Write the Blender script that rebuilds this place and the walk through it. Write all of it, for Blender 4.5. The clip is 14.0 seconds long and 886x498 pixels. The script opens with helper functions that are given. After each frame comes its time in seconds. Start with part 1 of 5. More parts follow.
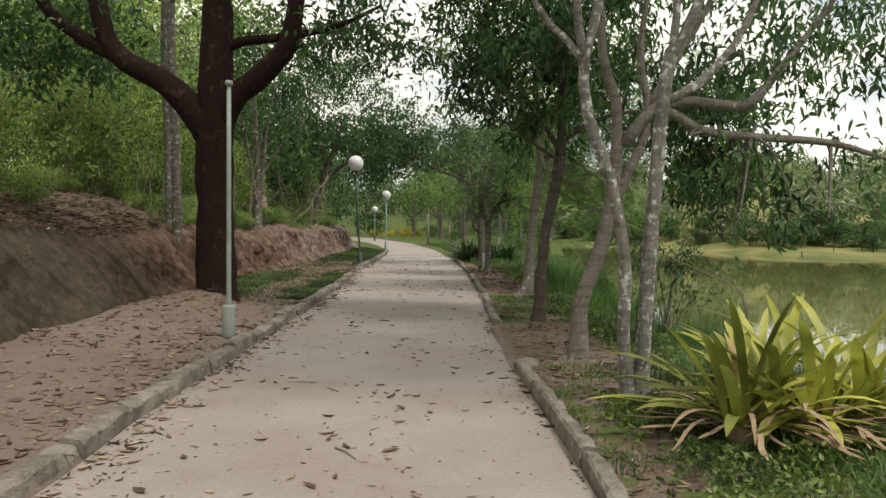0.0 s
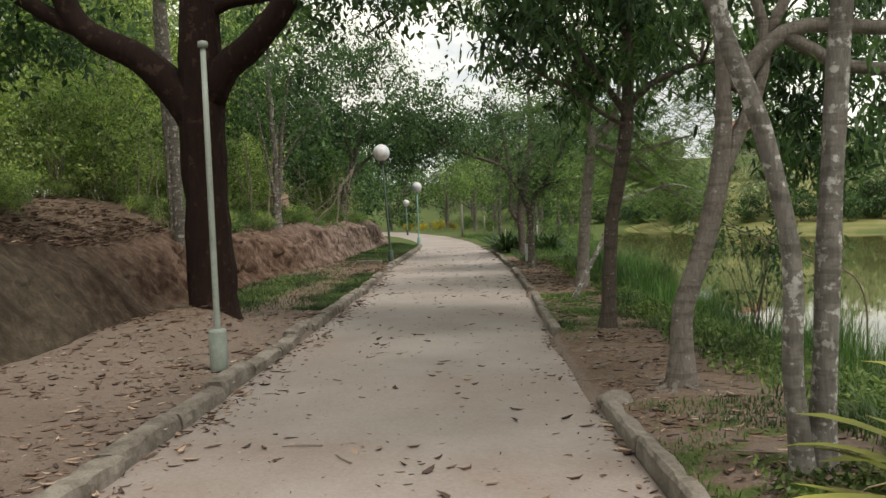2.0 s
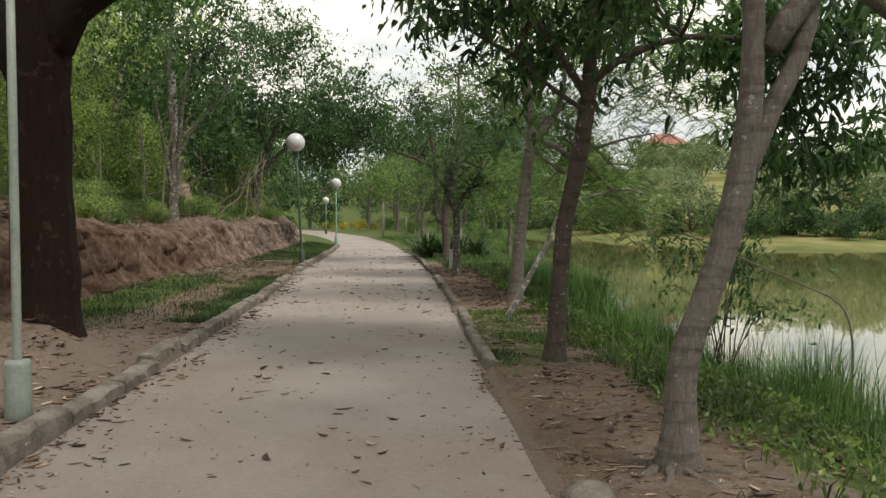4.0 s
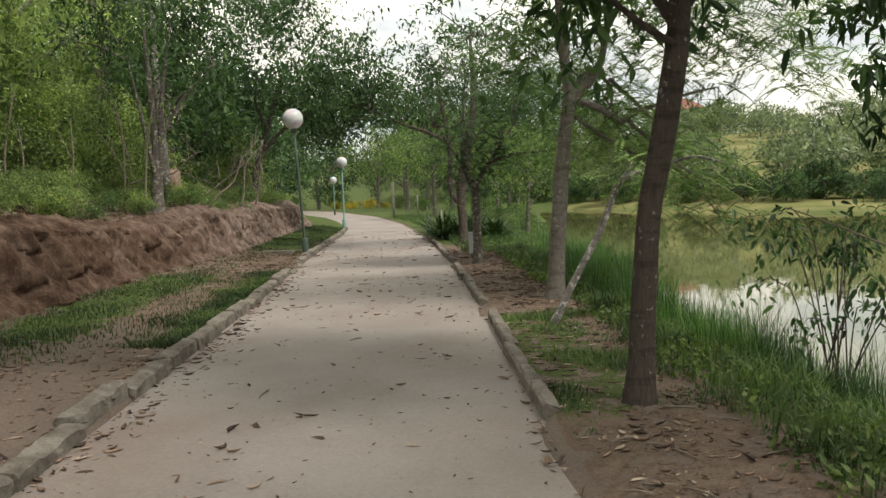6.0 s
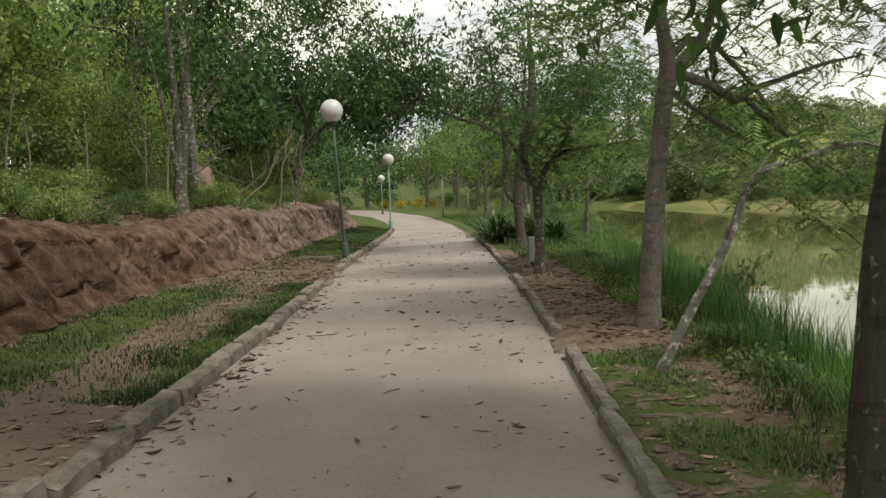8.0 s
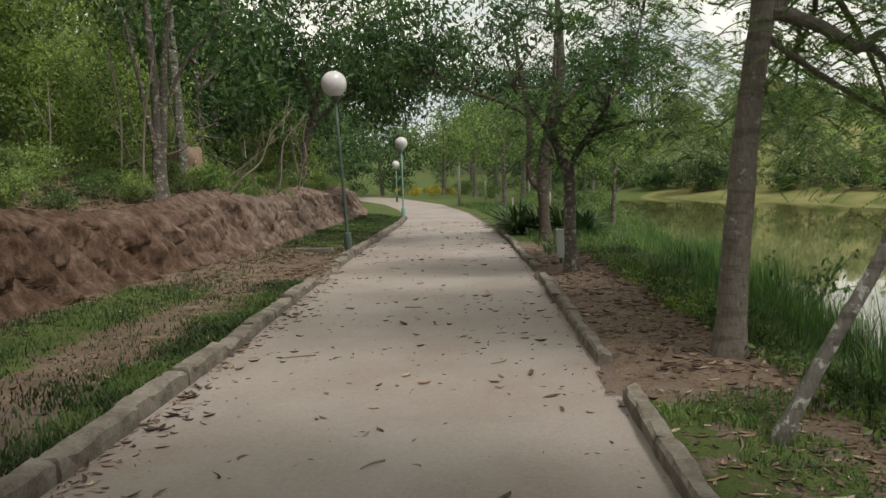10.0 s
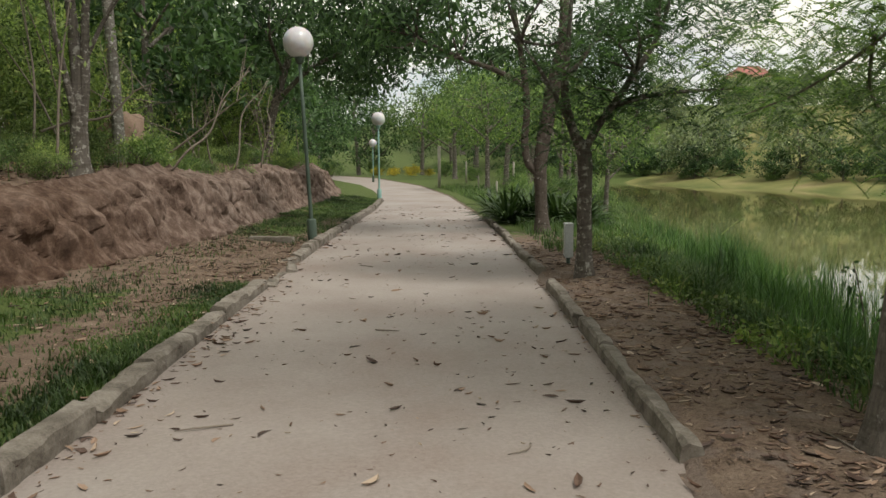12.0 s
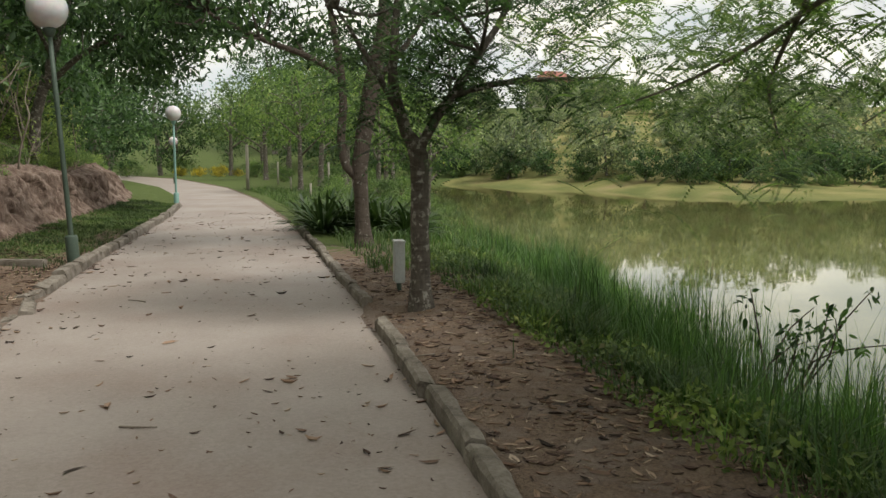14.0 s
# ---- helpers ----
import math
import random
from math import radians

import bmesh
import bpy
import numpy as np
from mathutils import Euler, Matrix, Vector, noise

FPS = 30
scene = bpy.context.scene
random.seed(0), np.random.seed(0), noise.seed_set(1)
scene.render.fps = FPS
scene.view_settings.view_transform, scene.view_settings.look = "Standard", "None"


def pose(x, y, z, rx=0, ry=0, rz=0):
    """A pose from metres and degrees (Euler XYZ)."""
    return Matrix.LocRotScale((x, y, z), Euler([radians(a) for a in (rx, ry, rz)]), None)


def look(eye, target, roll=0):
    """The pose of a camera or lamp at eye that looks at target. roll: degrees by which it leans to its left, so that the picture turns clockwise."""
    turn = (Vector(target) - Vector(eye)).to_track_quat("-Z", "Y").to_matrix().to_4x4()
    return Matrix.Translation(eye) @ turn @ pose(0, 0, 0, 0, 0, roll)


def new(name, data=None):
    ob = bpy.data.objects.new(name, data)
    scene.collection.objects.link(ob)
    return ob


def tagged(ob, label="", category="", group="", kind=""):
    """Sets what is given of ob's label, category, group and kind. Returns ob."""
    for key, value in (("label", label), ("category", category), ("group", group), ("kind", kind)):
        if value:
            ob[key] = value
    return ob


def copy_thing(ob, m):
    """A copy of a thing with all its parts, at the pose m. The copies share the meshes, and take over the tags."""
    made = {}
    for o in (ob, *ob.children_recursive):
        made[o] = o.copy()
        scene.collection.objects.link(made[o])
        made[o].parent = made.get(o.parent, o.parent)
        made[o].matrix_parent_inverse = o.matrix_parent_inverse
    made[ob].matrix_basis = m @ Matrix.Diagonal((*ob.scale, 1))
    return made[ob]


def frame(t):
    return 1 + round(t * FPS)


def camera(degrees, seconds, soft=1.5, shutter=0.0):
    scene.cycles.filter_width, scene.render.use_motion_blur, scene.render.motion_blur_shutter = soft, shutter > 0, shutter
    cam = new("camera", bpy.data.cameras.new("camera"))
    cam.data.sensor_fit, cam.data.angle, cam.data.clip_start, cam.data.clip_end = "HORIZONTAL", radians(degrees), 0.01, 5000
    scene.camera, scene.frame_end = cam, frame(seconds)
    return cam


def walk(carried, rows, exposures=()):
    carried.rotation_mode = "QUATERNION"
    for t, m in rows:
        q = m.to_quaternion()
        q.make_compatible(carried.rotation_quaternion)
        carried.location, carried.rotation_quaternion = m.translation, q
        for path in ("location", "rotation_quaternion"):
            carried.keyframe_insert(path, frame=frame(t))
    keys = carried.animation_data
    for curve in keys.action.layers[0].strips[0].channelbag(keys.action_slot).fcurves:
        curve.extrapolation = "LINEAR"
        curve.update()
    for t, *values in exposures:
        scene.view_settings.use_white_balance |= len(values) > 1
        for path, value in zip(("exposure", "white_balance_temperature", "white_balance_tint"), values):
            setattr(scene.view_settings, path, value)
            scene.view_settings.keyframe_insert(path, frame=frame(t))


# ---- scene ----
cam = camera(58.0, 14.0)
METRES, EYE, TILT, LEAN, TURN = 15.5, 1.5, -3.24, 0.0, 1.8
PATH = [
    (0, (0.114, 0.709, 1.571), (0.037, 2.706, 1.511), 0.5),
    (0.5, (0.043, 1.213, 1.589), (-0.079, 3.209, 1.562), 0.2),
    (1, (-0.047, 1.777, 1.566), (-0.21, 3.77, 1.533), -1.2),
    (1.5, (-0.06, 2.505, 1.555), (-0.225, 4.496, 1.476), -2.9),
    (2, (-0.087, 3.087, 1.555), (-0.25, 5.079, 1.475), -2.3),
    (2.5, (-0.096, 3.589, 1.55), (-0.115, 5.588, 1.486), -0.7),
    (3, (-0.089, 4.107, 1.564), (-0.081, 6.106, 1.497), -0.0),
    (3.5, (-0.124, 4.69, 1.543), (-0.11, 6.689, 1.473), 0.1),
    (4, (-0.136, 5.261, 1.532), (-0.102, 7.259, 1.452), 0.1),
    (4.2, (-0.17, 5.475, 1.566), (-0.147, 7.473, 1.472), 0.3),
    (6.3, (-0.259, 7.946, 1.645), (-0.256, 9.941, 1.501), -2.2),
    (6.5, (-0.253, 8.135, 1.65), (-0.252, 10.129, 1.504), -1.9),
    (7, (-0.296, 8.71, 1.663), (-0.316, 10.704, 1.511), -1.1),
    (7.5, (-0.347, 9.384, 1.663), (-0.351, 11.379, 1.513), -1.0),
    (8, (-0.388, 9.985, 1.672), (-0.508, 11.976, 1.53), -2.3),
    (8.5, (-0.408, 10.551, 1.64), (-0.533, 12.541, 1.488), -2.8),
    (8.7, (-0.405, 10.865, 1.6), (-0.521, 12.856, 1.445), -2.8),
    (10.8, (-0.69, 13.385, 1.592), (-0.874, 15.368, 1.406), -1.3),
    (11, (-0.745, 13.78, 1.575), (-0.862, 15.767, 1.384), -0.9),
    (11.5, (-0.749, 14.199, 1.592), (-0.867, 16.186, 1.398), -0.2),
    (12, (-0.775, 14.843, 1.584), (-0.878, 16.828, 1.365), -0.4),
    (12.5, (-0.751, 15.482, 1.599), (-0.806, 17.468, 1.371), -0.7),
    (13, (-0.766, 16.074, 1.585), (-0.731, 18.061, 1.356), -0.4),
    (13.5, (-0.705, 16.709, 1.575), (-0.471, 18.683, 1.355), -0.6),
    (14, (-0.696, 17.2, 1.612), (-0.344, 19.157, 1.391), -0.1),
]
walk(cam, [(t, look(eye, target, roll)) for t, eye, target, roll in PATH],
     exposures=[(0, -0.4), (2, -0.42), (3, -0.52), (4.2, -0.42), (7, -0.34), (7.5, -0.45), (8.5, -0.47), (11, -0.61), (11.5, -0.57), (12.5, -0.43), (13, -0.4), (14, -0.46)])

# ---- world, sun, exposure ----
world = bpy.data.worlds.new("sky")
scene.world = world
world.use_nodes = True
wn, wl = world.node_tree.nodes, world.node_tree.links
SKY = wn.new("ShaderNodeTexSky")
SKY.sky_type, SKY.sun_disc = "NISHITA", False
SKY.sun_elevation, SKY.sun_rotation = radians(59.7), radians(130)
wtc, wmap, wno, wra, wmi = (wn.new("ShaderNodeTexCoord"), wn.new("ShaderNodeMapping"), wn.new("ShaderNodeTexNoise"),
                            wn.new("ShaderNodeValToRGB"), wn.new("ShaderNodeMix"))
wmi.data_type = "RGBA"
wmap.inputs["Scale"].default_value = (1, 1, 2.5)
wno.inputs["Scale"].default_value, wno.inputs["Detail"].default_value = 2.2, 6
wra.color_ramp.elements[0].position, wra.color_ramp.elements[1].position = 0.36, 0.52
wra.color_ramp.elements[0].color = (0.35, 0.35, 0.35, 1)
# broken cloud: white heads over blue-grey undersides
wcl, wcr = wn.new("ShaderNodeTexNoise"), wn.new("ShaderNodeValToRGB")
wcl.inputs["Scale"].default_value, wcl.inputs["Detail"].default_value, wcl.inputs["Roughness"].default_value = 5.5, 8, 0.6
wcr.color_ramp.elements[0].position, wcr.color_ramp.elements[1].position = 0.36, 0.54
wcr.color_ramp.elements[0].color, wcr.color_ramp.elements[1].color = (0.66, 0.69, 0.69, 1), (1.0, 0.965, 0.86, 1)
wsc = wn.new("ShaderNodeVectorMath")
wsc.operation = "SCALE"
wsc.inputs["Scale"].default_value = 14.0
wl.new(wmap.outputs["Vector"], wcl.inputs["Vector"])
wl.new(wcl.outputs["Fac"], wcr.inputs["Fac"])
wl.new(wcr.outputs["Color"], wsc.inputs[0])
wl.new(wsc.outputs[0], wmi.inputs[7])
wl.new(wtc.outputs["Generated"], wmap.inputs["Vector"])
wl.new(wmap.outputs["Vector"], wno.inputs["Vector"])
wl.new(wno.outputs["Fac"], wra.inputs["Fac"])
wl.new(wra.outputs["Color"], wmi.inputs[0])
wl.new(SKY.outputs["Color"], wmi.inputs[6])
wl.new(wmi.outputs[2], wn["Background"].inputs["Color"])
wn["Background"].inputs["Strength"].default_value = 0.125
sun_data = bpy.data.lights.new("sun", "SUN")
sun_data.energy, sun_data.angle, sun_data.color = 4.0, radians(13), (1.0, 0.96, 0.88)
sun = new("sun", sun_data)
sun.matrix_world = look((38, -32, 85), (0, 0, 0))

# ---- materials ----


def nodes_of(name):
    m = bpy.data.materials.new(name)
    m.use_nodes = True
    return m, m.node_tree.nodes, m.node_tree.links, m.node_tree.nodes["Principled BSDF"]


def noise_node(n, l, vec, scale, detail=4.0, rough=0.6):
    t = n.new("ShaderNodeTexNoise")
    t.inputs["Scale"].default_value, t.inputs["Detail"].default_value = scale, detail
    t.inputs["Roughness"].default_value = rough
    l.new(vec, t.inputs["Vector"])
    return t.outputs["Fac"]


def ramp(n, l, fac, stops):
    r = n.new("ShaderNodeValToRGB")
    e = r.color_ramp.elements
    e[0].position, e[0].color = stops[0][0], (*stops[0][1], 1)
    e[1].position, e[1].color = stops[-1][0], (*stops[-1][1], 1)
    for p, c in stops[1:-1]:
        k = e.new(p)
        k.color = (*c, 1)
    l.new(fac, r.inputs["Fac"])
    return r.outputs["Color"]


def mix(n, l, fac, a, b, mode="MIX"):
    m = n.new("ShaderNodeMix")
    m.data_type, m.blend_type = "RGBA", mode
    for v, s in ((fac, m.inputs[0]), (a, m.inputs[6]), (b, m.inputs[7])):
        if isinstance(v, (int, float)):
            s.default_value = v
        elif isinstance(v, tuple):
            s.default_value = (*v, 1)
        else:
            l.new(v, s)
    return m.outputs[2]


def bump(n, l, b, height, strength, dist):
    k = n.new("ShaderNodeBump")
    k.inputs["Strength"].default_value, k.inputs["Distance"].default_value = strength, dist
    l.new(height, k.inputs["Height"])
    l.new(k.outputs["Normal"], b.inputs["Normal"])


def world_pos(n):
    return n.new("ShaderNodeNewGeometry").outputs["Position"]


def obj_pos(n):
    return n.new("ShaderNodeTexCoord").outputs["Object"]


def rough_material(name, big, small, s_big, s_small, rough=0.85, bump_s=0.5, bump_d=0.01, spec=0.25, local=False, stretch=None):
    """Two-scale noise colours: big patches and fine grain."""
    m, n, l, b = nodes_of(name)
    v = obj_pos(n) if local else world_pos(n)
    if stretch:
        mp = n.new("ShaderNodeMapping")
        mp.inputs["Scale"].default_value = stretch
        l.new(v, mp.inputs["Vector"])
        v = mp.outputs["Vector"]
    f1, f2 = noise_node(n, l, v, s_big), noise_node(n, l, v, s_small, 6, 0.7)
    c = mix(n, l, 0.5, ramp(n, l, f1, big), ramp(n, l, f2, small))
    l.new(c, b.inputs["Base Color"])
    b.inputs["Roughness"].default_value = rough
    b.inputs["Specular IOR Level"].default_value = spec
    bump(n, l, b, f2, bump_s, bump_d)
    return m


def foliage(name, dark, light, odd=None, trans=0.35):
    """Leaves: colour varies leaf by leaf, some light shines through; shaded gaps and lit patches are painted in."""
    m, n, l, b = nodes_of(name)
    rnd = n.new("ShaderNodeNewGeometry").outputs["Random Per Island"]
    stops = [(0.0, dark), (0.75, light)] + ([(0.97, light), (1.0, odd)] if odd else [(1.0, light)])
    c = ramp(n, l, rnd, stops)
    # world noise paints shaded gaps and sunlit patches into the leaf colour
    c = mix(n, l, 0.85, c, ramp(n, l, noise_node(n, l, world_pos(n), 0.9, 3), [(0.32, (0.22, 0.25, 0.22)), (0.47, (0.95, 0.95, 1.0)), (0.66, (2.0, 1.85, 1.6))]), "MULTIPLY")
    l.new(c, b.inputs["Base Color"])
    b.inputs["Roughness"].default_value, b.inputs["Specular IOR Level"].default_value = 0.48, 0.32
    t, x = n.new("ShaderNodeBsdfTranslucent"), n.new("ShaderNodeMixShader")
    l.new(mix(n, l, 1.0, c, (1.1, 1.3, 0.85), "MULTIPLY"), t.inputs["Color"])
    x.inputs[0].default_value = trans
    l.new(b.outputs[0], x.inputs[1])
    l.new(t.outputs[0], x.inputs[2])
    l.new(x.outputs[0], n["Material Output"].inputs["Surface"])
    return m


def bark(name, base, patch, cut=0.58, scale=9.0, ringed=False):
    m, n, l, b = nodes_of(name)
    v = world_pos(n)
    mp = n.new("ShaderNodeMapping")
    mp.inputs["Scale"].default_value = (1, 1, 0.22)
    l.new(v, mp.inputs["Vector"])
    f1, f2 = noise_node(n, l, mp.outputs[0], scale * 3, 8, 0.75), noise_node(n, l, v, scale, 4, 0.65)
    dark = tuple(c * 0.45 for c in base)
    c = ramp(n, l, f1, [(0.3, dark), (0.7, base)])
    c = mix(n, l, ramp(n, l, f2, [(cut, (0, 0, 0)), (cut + 0.06, (1, 1, 1))]), c, patch)
    if ringed:
        mr = n.new("ShaderNodeMapping")
        mr.inputs["Scale"].default_value = (3.5, 3.5, 17)
        l.new(v, mr.inputs["Vector"])
        c = mix(n, l, 0.42, c, ramp(n, l, noise_node(n, l, mr.outputs[0], 1.0, 3), [(0.4, (0.3, 0.28, 0.25)), (0.5, (1, 1, 1))]), "MULTIPLY")
        spots = ramp(n, l, noise_node(n, l, v, scale * 2.6, 6, 0.75), [(0.62, (0, 0, 0)), (0.76, (0.5, 0.5, 0.5))])
        c = mix(n, l, spots, c, patch)
    l.new(c, b.inputs["Base Color"])
    b.inputs["Roughness"].default_value, b.inputs["Specular IOR Level"].default_value = 0.9, 0.15
    bump(n, l, b, f1, 1.0, 0.035)
    return m


M_PATH = rough_material("packed_sand", [(0.34, (0.207, 0.145, 0.116)), (0.47, (0.255, 0.209, 0.181)), (0.66, (0.347, 0.304, 0.274))], [(0.3, (0.18, 0.147, 0.127)), (0.7, (0.346, 0.296, 0.265))], 0.55, 38, 0.6, 0.6, 0.005, 0.5)
M_CONCRETE = rough_material("weathered_concrete", [(0.34, (0.06, 0.05, 0.038)), (0.47, (0.16, 0.138, 0.113)), (0.64, (0.3, 0.27, 0.23))], [(0.3, (0.07, 0.057, 0.044)), (0.7, (0.27, 0.24, 0.2))], 4.5, 46, 0.95, 0.7, 0.01)
M_BANK, n, l, b = nodes_of("eroded_clay")
v = world_pos(n)
mp = n.new("ShaderNodeMapping")
mp.inputs["Scale"].default_value = (1, 1, 0.55)
l.new(v, mp.inputs["Vector"])
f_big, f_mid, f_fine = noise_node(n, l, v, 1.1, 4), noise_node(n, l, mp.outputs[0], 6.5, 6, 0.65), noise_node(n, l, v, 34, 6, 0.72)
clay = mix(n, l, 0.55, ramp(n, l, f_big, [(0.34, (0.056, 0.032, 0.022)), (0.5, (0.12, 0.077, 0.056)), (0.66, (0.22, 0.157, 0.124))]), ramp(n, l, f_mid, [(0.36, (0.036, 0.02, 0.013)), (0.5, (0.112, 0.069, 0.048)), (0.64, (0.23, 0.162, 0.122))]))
# near stretch: greyer soil, its colour also darkened for the trees' shade
shaded_loam = mix(n, l, 0.5, ramp(n, l, f_big, [(0.34, (0.036, 0.028, 0.019)), (0.5, (0.064, 0.05, 0.036)), (0.66, (0.105, 0.084, 0.062))]), ramp(n, l, f_mid, [(0.36, (0.02, 0.016, 0.011)), (0.52, (0.064, 0.049, 0.034)), (0.66, (0.125, 0.1, 0.072))]))
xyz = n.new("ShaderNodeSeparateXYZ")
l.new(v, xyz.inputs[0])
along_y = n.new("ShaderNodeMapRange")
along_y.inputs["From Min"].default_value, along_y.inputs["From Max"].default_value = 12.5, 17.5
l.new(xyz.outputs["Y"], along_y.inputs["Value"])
c = mix(n, l, along_y.outputs[0], shaded_loam, clay)
# paler clay blended in towards the far end
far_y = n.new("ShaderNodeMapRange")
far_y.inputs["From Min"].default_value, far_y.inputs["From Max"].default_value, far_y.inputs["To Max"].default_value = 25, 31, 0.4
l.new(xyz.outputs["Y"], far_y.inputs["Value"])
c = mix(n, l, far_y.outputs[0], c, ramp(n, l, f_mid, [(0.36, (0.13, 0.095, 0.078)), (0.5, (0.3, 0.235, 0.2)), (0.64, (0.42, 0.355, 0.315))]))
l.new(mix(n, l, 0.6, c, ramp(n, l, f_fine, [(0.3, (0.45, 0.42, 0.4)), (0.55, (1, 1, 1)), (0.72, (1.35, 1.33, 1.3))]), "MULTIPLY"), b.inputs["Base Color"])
b.inputs["Roughness"].default_value, b.inputs["Specular IOR Level"].default_value = 0.95, 0.1
bump(n, l, b, mix(n, l, 0.5, f_mid, f_fine), 1.0, 0.05)
M_DARK_BARK = bark("dark_red_bark", (0.027, 0.014, 0.01), (0.05, 0.029, 0.022), 0.58, 7)
M_PALE_BARK = bark("pale_blotched_bark", (0.32, 0.292, 0.258), (0.6, 0.58, 0.54), 0.55, 13, True)
M_BROWN_BARK = bark("brown_lichen_bark", (0.15, 0.122, 0.1), (0.36, 0.345, 0.31), 0.62, 15, True)
M_GREY_BARK = bark("grey_bark", (0.19, 0.165, 0.14), (0.38, 0.36, 0.32), 0.55, 12, True)
M_SMOOTH_BARK = bark("smooth_ringed_bark", (0.32, 0.28, 0.24), (0.48, 0.45, 0.41), 0.62, 17, True)
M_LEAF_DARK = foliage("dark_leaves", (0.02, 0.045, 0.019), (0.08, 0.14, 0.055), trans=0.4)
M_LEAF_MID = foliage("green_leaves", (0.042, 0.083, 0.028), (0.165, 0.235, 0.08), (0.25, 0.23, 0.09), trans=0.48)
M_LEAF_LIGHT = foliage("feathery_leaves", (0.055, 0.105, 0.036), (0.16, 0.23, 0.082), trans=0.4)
# leaf colour lifted to stand in for light that misses the wood
M_LEAF_WOOD_BRIGHT = foliage("brightened_wood_leaves", (0.11, 0.16, 0.058), (0.36, 0.43, 0.175), (0.36, 0.33, 0.15), trans=0.58)
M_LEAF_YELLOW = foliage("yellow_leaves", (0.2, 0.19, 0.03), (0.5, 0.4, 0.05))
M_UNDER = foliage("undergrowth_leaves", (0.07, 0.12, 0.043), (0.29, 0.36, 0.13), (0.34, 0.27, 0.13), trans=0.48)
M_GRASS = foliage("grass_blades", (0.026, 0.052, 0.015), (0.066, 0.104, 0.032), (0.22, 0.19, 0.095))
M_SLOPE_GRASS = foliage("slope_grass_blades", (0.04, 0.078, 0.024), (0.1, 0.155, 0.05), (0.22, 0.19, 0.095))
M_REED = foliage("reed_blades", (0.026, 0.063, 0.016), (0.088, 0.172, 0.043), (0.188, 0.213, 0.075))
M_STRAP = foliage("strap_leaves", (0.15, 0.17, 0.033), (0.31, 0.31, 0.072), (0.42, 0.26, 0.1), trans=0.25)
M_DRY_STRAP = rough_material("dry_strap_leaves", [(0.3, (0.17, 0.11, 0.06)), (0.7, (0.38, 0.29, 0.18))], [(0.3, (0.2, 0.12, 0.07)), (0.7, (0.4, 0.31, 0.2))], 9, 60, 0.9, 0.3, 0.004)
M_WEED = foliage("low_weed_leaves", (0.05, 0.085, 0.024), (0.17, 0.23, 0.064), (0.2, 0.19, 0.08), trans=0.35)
# the grey haze of distance is mixed into these leaf colours
M_LEAF_HAZED = foliage("hazed_far_leaves", (0.085, 0.115, 0.065), (0.23, 0.27, 0.16), (0.27, 0.25, 0.17), trans=0.4)
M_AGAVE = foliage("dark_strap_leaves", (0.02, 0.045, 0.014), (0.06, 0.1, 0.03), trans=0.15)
M_TWIG = rough_material("dry_twig", [(0.3, (0.13, 0.1, 0.08)), (0.7, (0.3, 0.26, 0.21))], [(0.3, (0.13, 0.1, 0.08)), (0.7, (0.33, 0.28, 0.23))], 6, 50)
M_POST = rough_material("green_grey_paint", [(0.3, (0.16, 0.19, 0.16)), (0.7, (0.28, 0.31, 0.27))], [(0.3, (0.14, 0.16, 0.13)), (0.7, (0.3, 0.33, 0.29))], 4, 40, 0.55, 0.2, 0.003)
M_POST_DARK = rough_material("dark_green_paint", [(0.3, (0.035, 0.055, 0.042)), (0.7, (0.08, 0.11, 0.085))], [(0.3, (0.04, 0.06, 0.045)), (0.7, (0.09, 0.12, 0.09))], 4, 40, 0.5, 0.2, 0.003)
M_POST_TEAL = rough_material("faded_teal_paint", [(0.3, (0.15, 0.3, 0.27)), (0.7, (0.25, 0.4, 0.36))], [(0.3, (0.15, 0.28, 0.25)), (0.7, (0.28, 0.42, 0.38))], 4, 40, 0.5, 0.2, 0.003)
M_PALE_CLAY = rough_material("pale_orange_clay", [(0.3, (0.22, 0.14, 0.1)), (0.7, (0.36, 0.26, 0.2))], [(0.3, (0.18, 0.12, 0.09)), (0.7, (0.38, 0.29, 0.22))], 3, 30, 0.95, 0.8, 0.03, 0.1)
M_WOOD = rough_material("weathered_post_wood", [(0.3, (0.25, 0.23, 0.19)), (0.7, (0.42, 0.39, 0.33))], [(0.3, (0.22, 0.2, 0.16)), (0.7, (0.45, 0.42, 0.36))], 3, 30)
M_BOX = rough_material("grey_metal_box_paint", [(0.3, (0.4, 0.42, 0.42)), (0.7, (0.55, 0.57, 0.56))], [(0.3, (0.35, 0.36, 0.35)), (0.7, (0.58, 0.6, 0.6))], 5, 40, 0.5, 0.2, 0.003)
M_ROOF = rough_material("red_roof_tiles", [(0.3, (0.26, 0.1, 0.085)), (0.7, (0.36, 0.16, 0.13))], [(0.3, (0.25, 0.1, 0.08)), (0.7, (0.38, 0.18, 0.15))], 2, 12)
M_PLASTER = rough_material("pale_plaster", [(0.3, (0.6, 0.52, 0.42)), (0.7, (0.72, 0.65, 0.55))], [(0.3, (0.6, 0.52, 0.42)), (0.7, (0.72, 0.65, 0.55))], 1, 20)
M_DARKGLASS = rough_material("window_shade", [(0.3, (0.03, 0.035, 0.04)), (0.7, (0.06, 0.065, 0.07))], [(0.3, (0.03, 0.035, 0.04)), (0.7, (0.06, 0.065, 0.07))], 1, 20, 0.2)

# opal glass globe
M_GLOBE, gn, gl, gb = nodes_of("opal_globe")
gb.inputs["Roughness"].default_value, gb.inputs["Specular IOR Level"].default_value = 0.25, 0.5
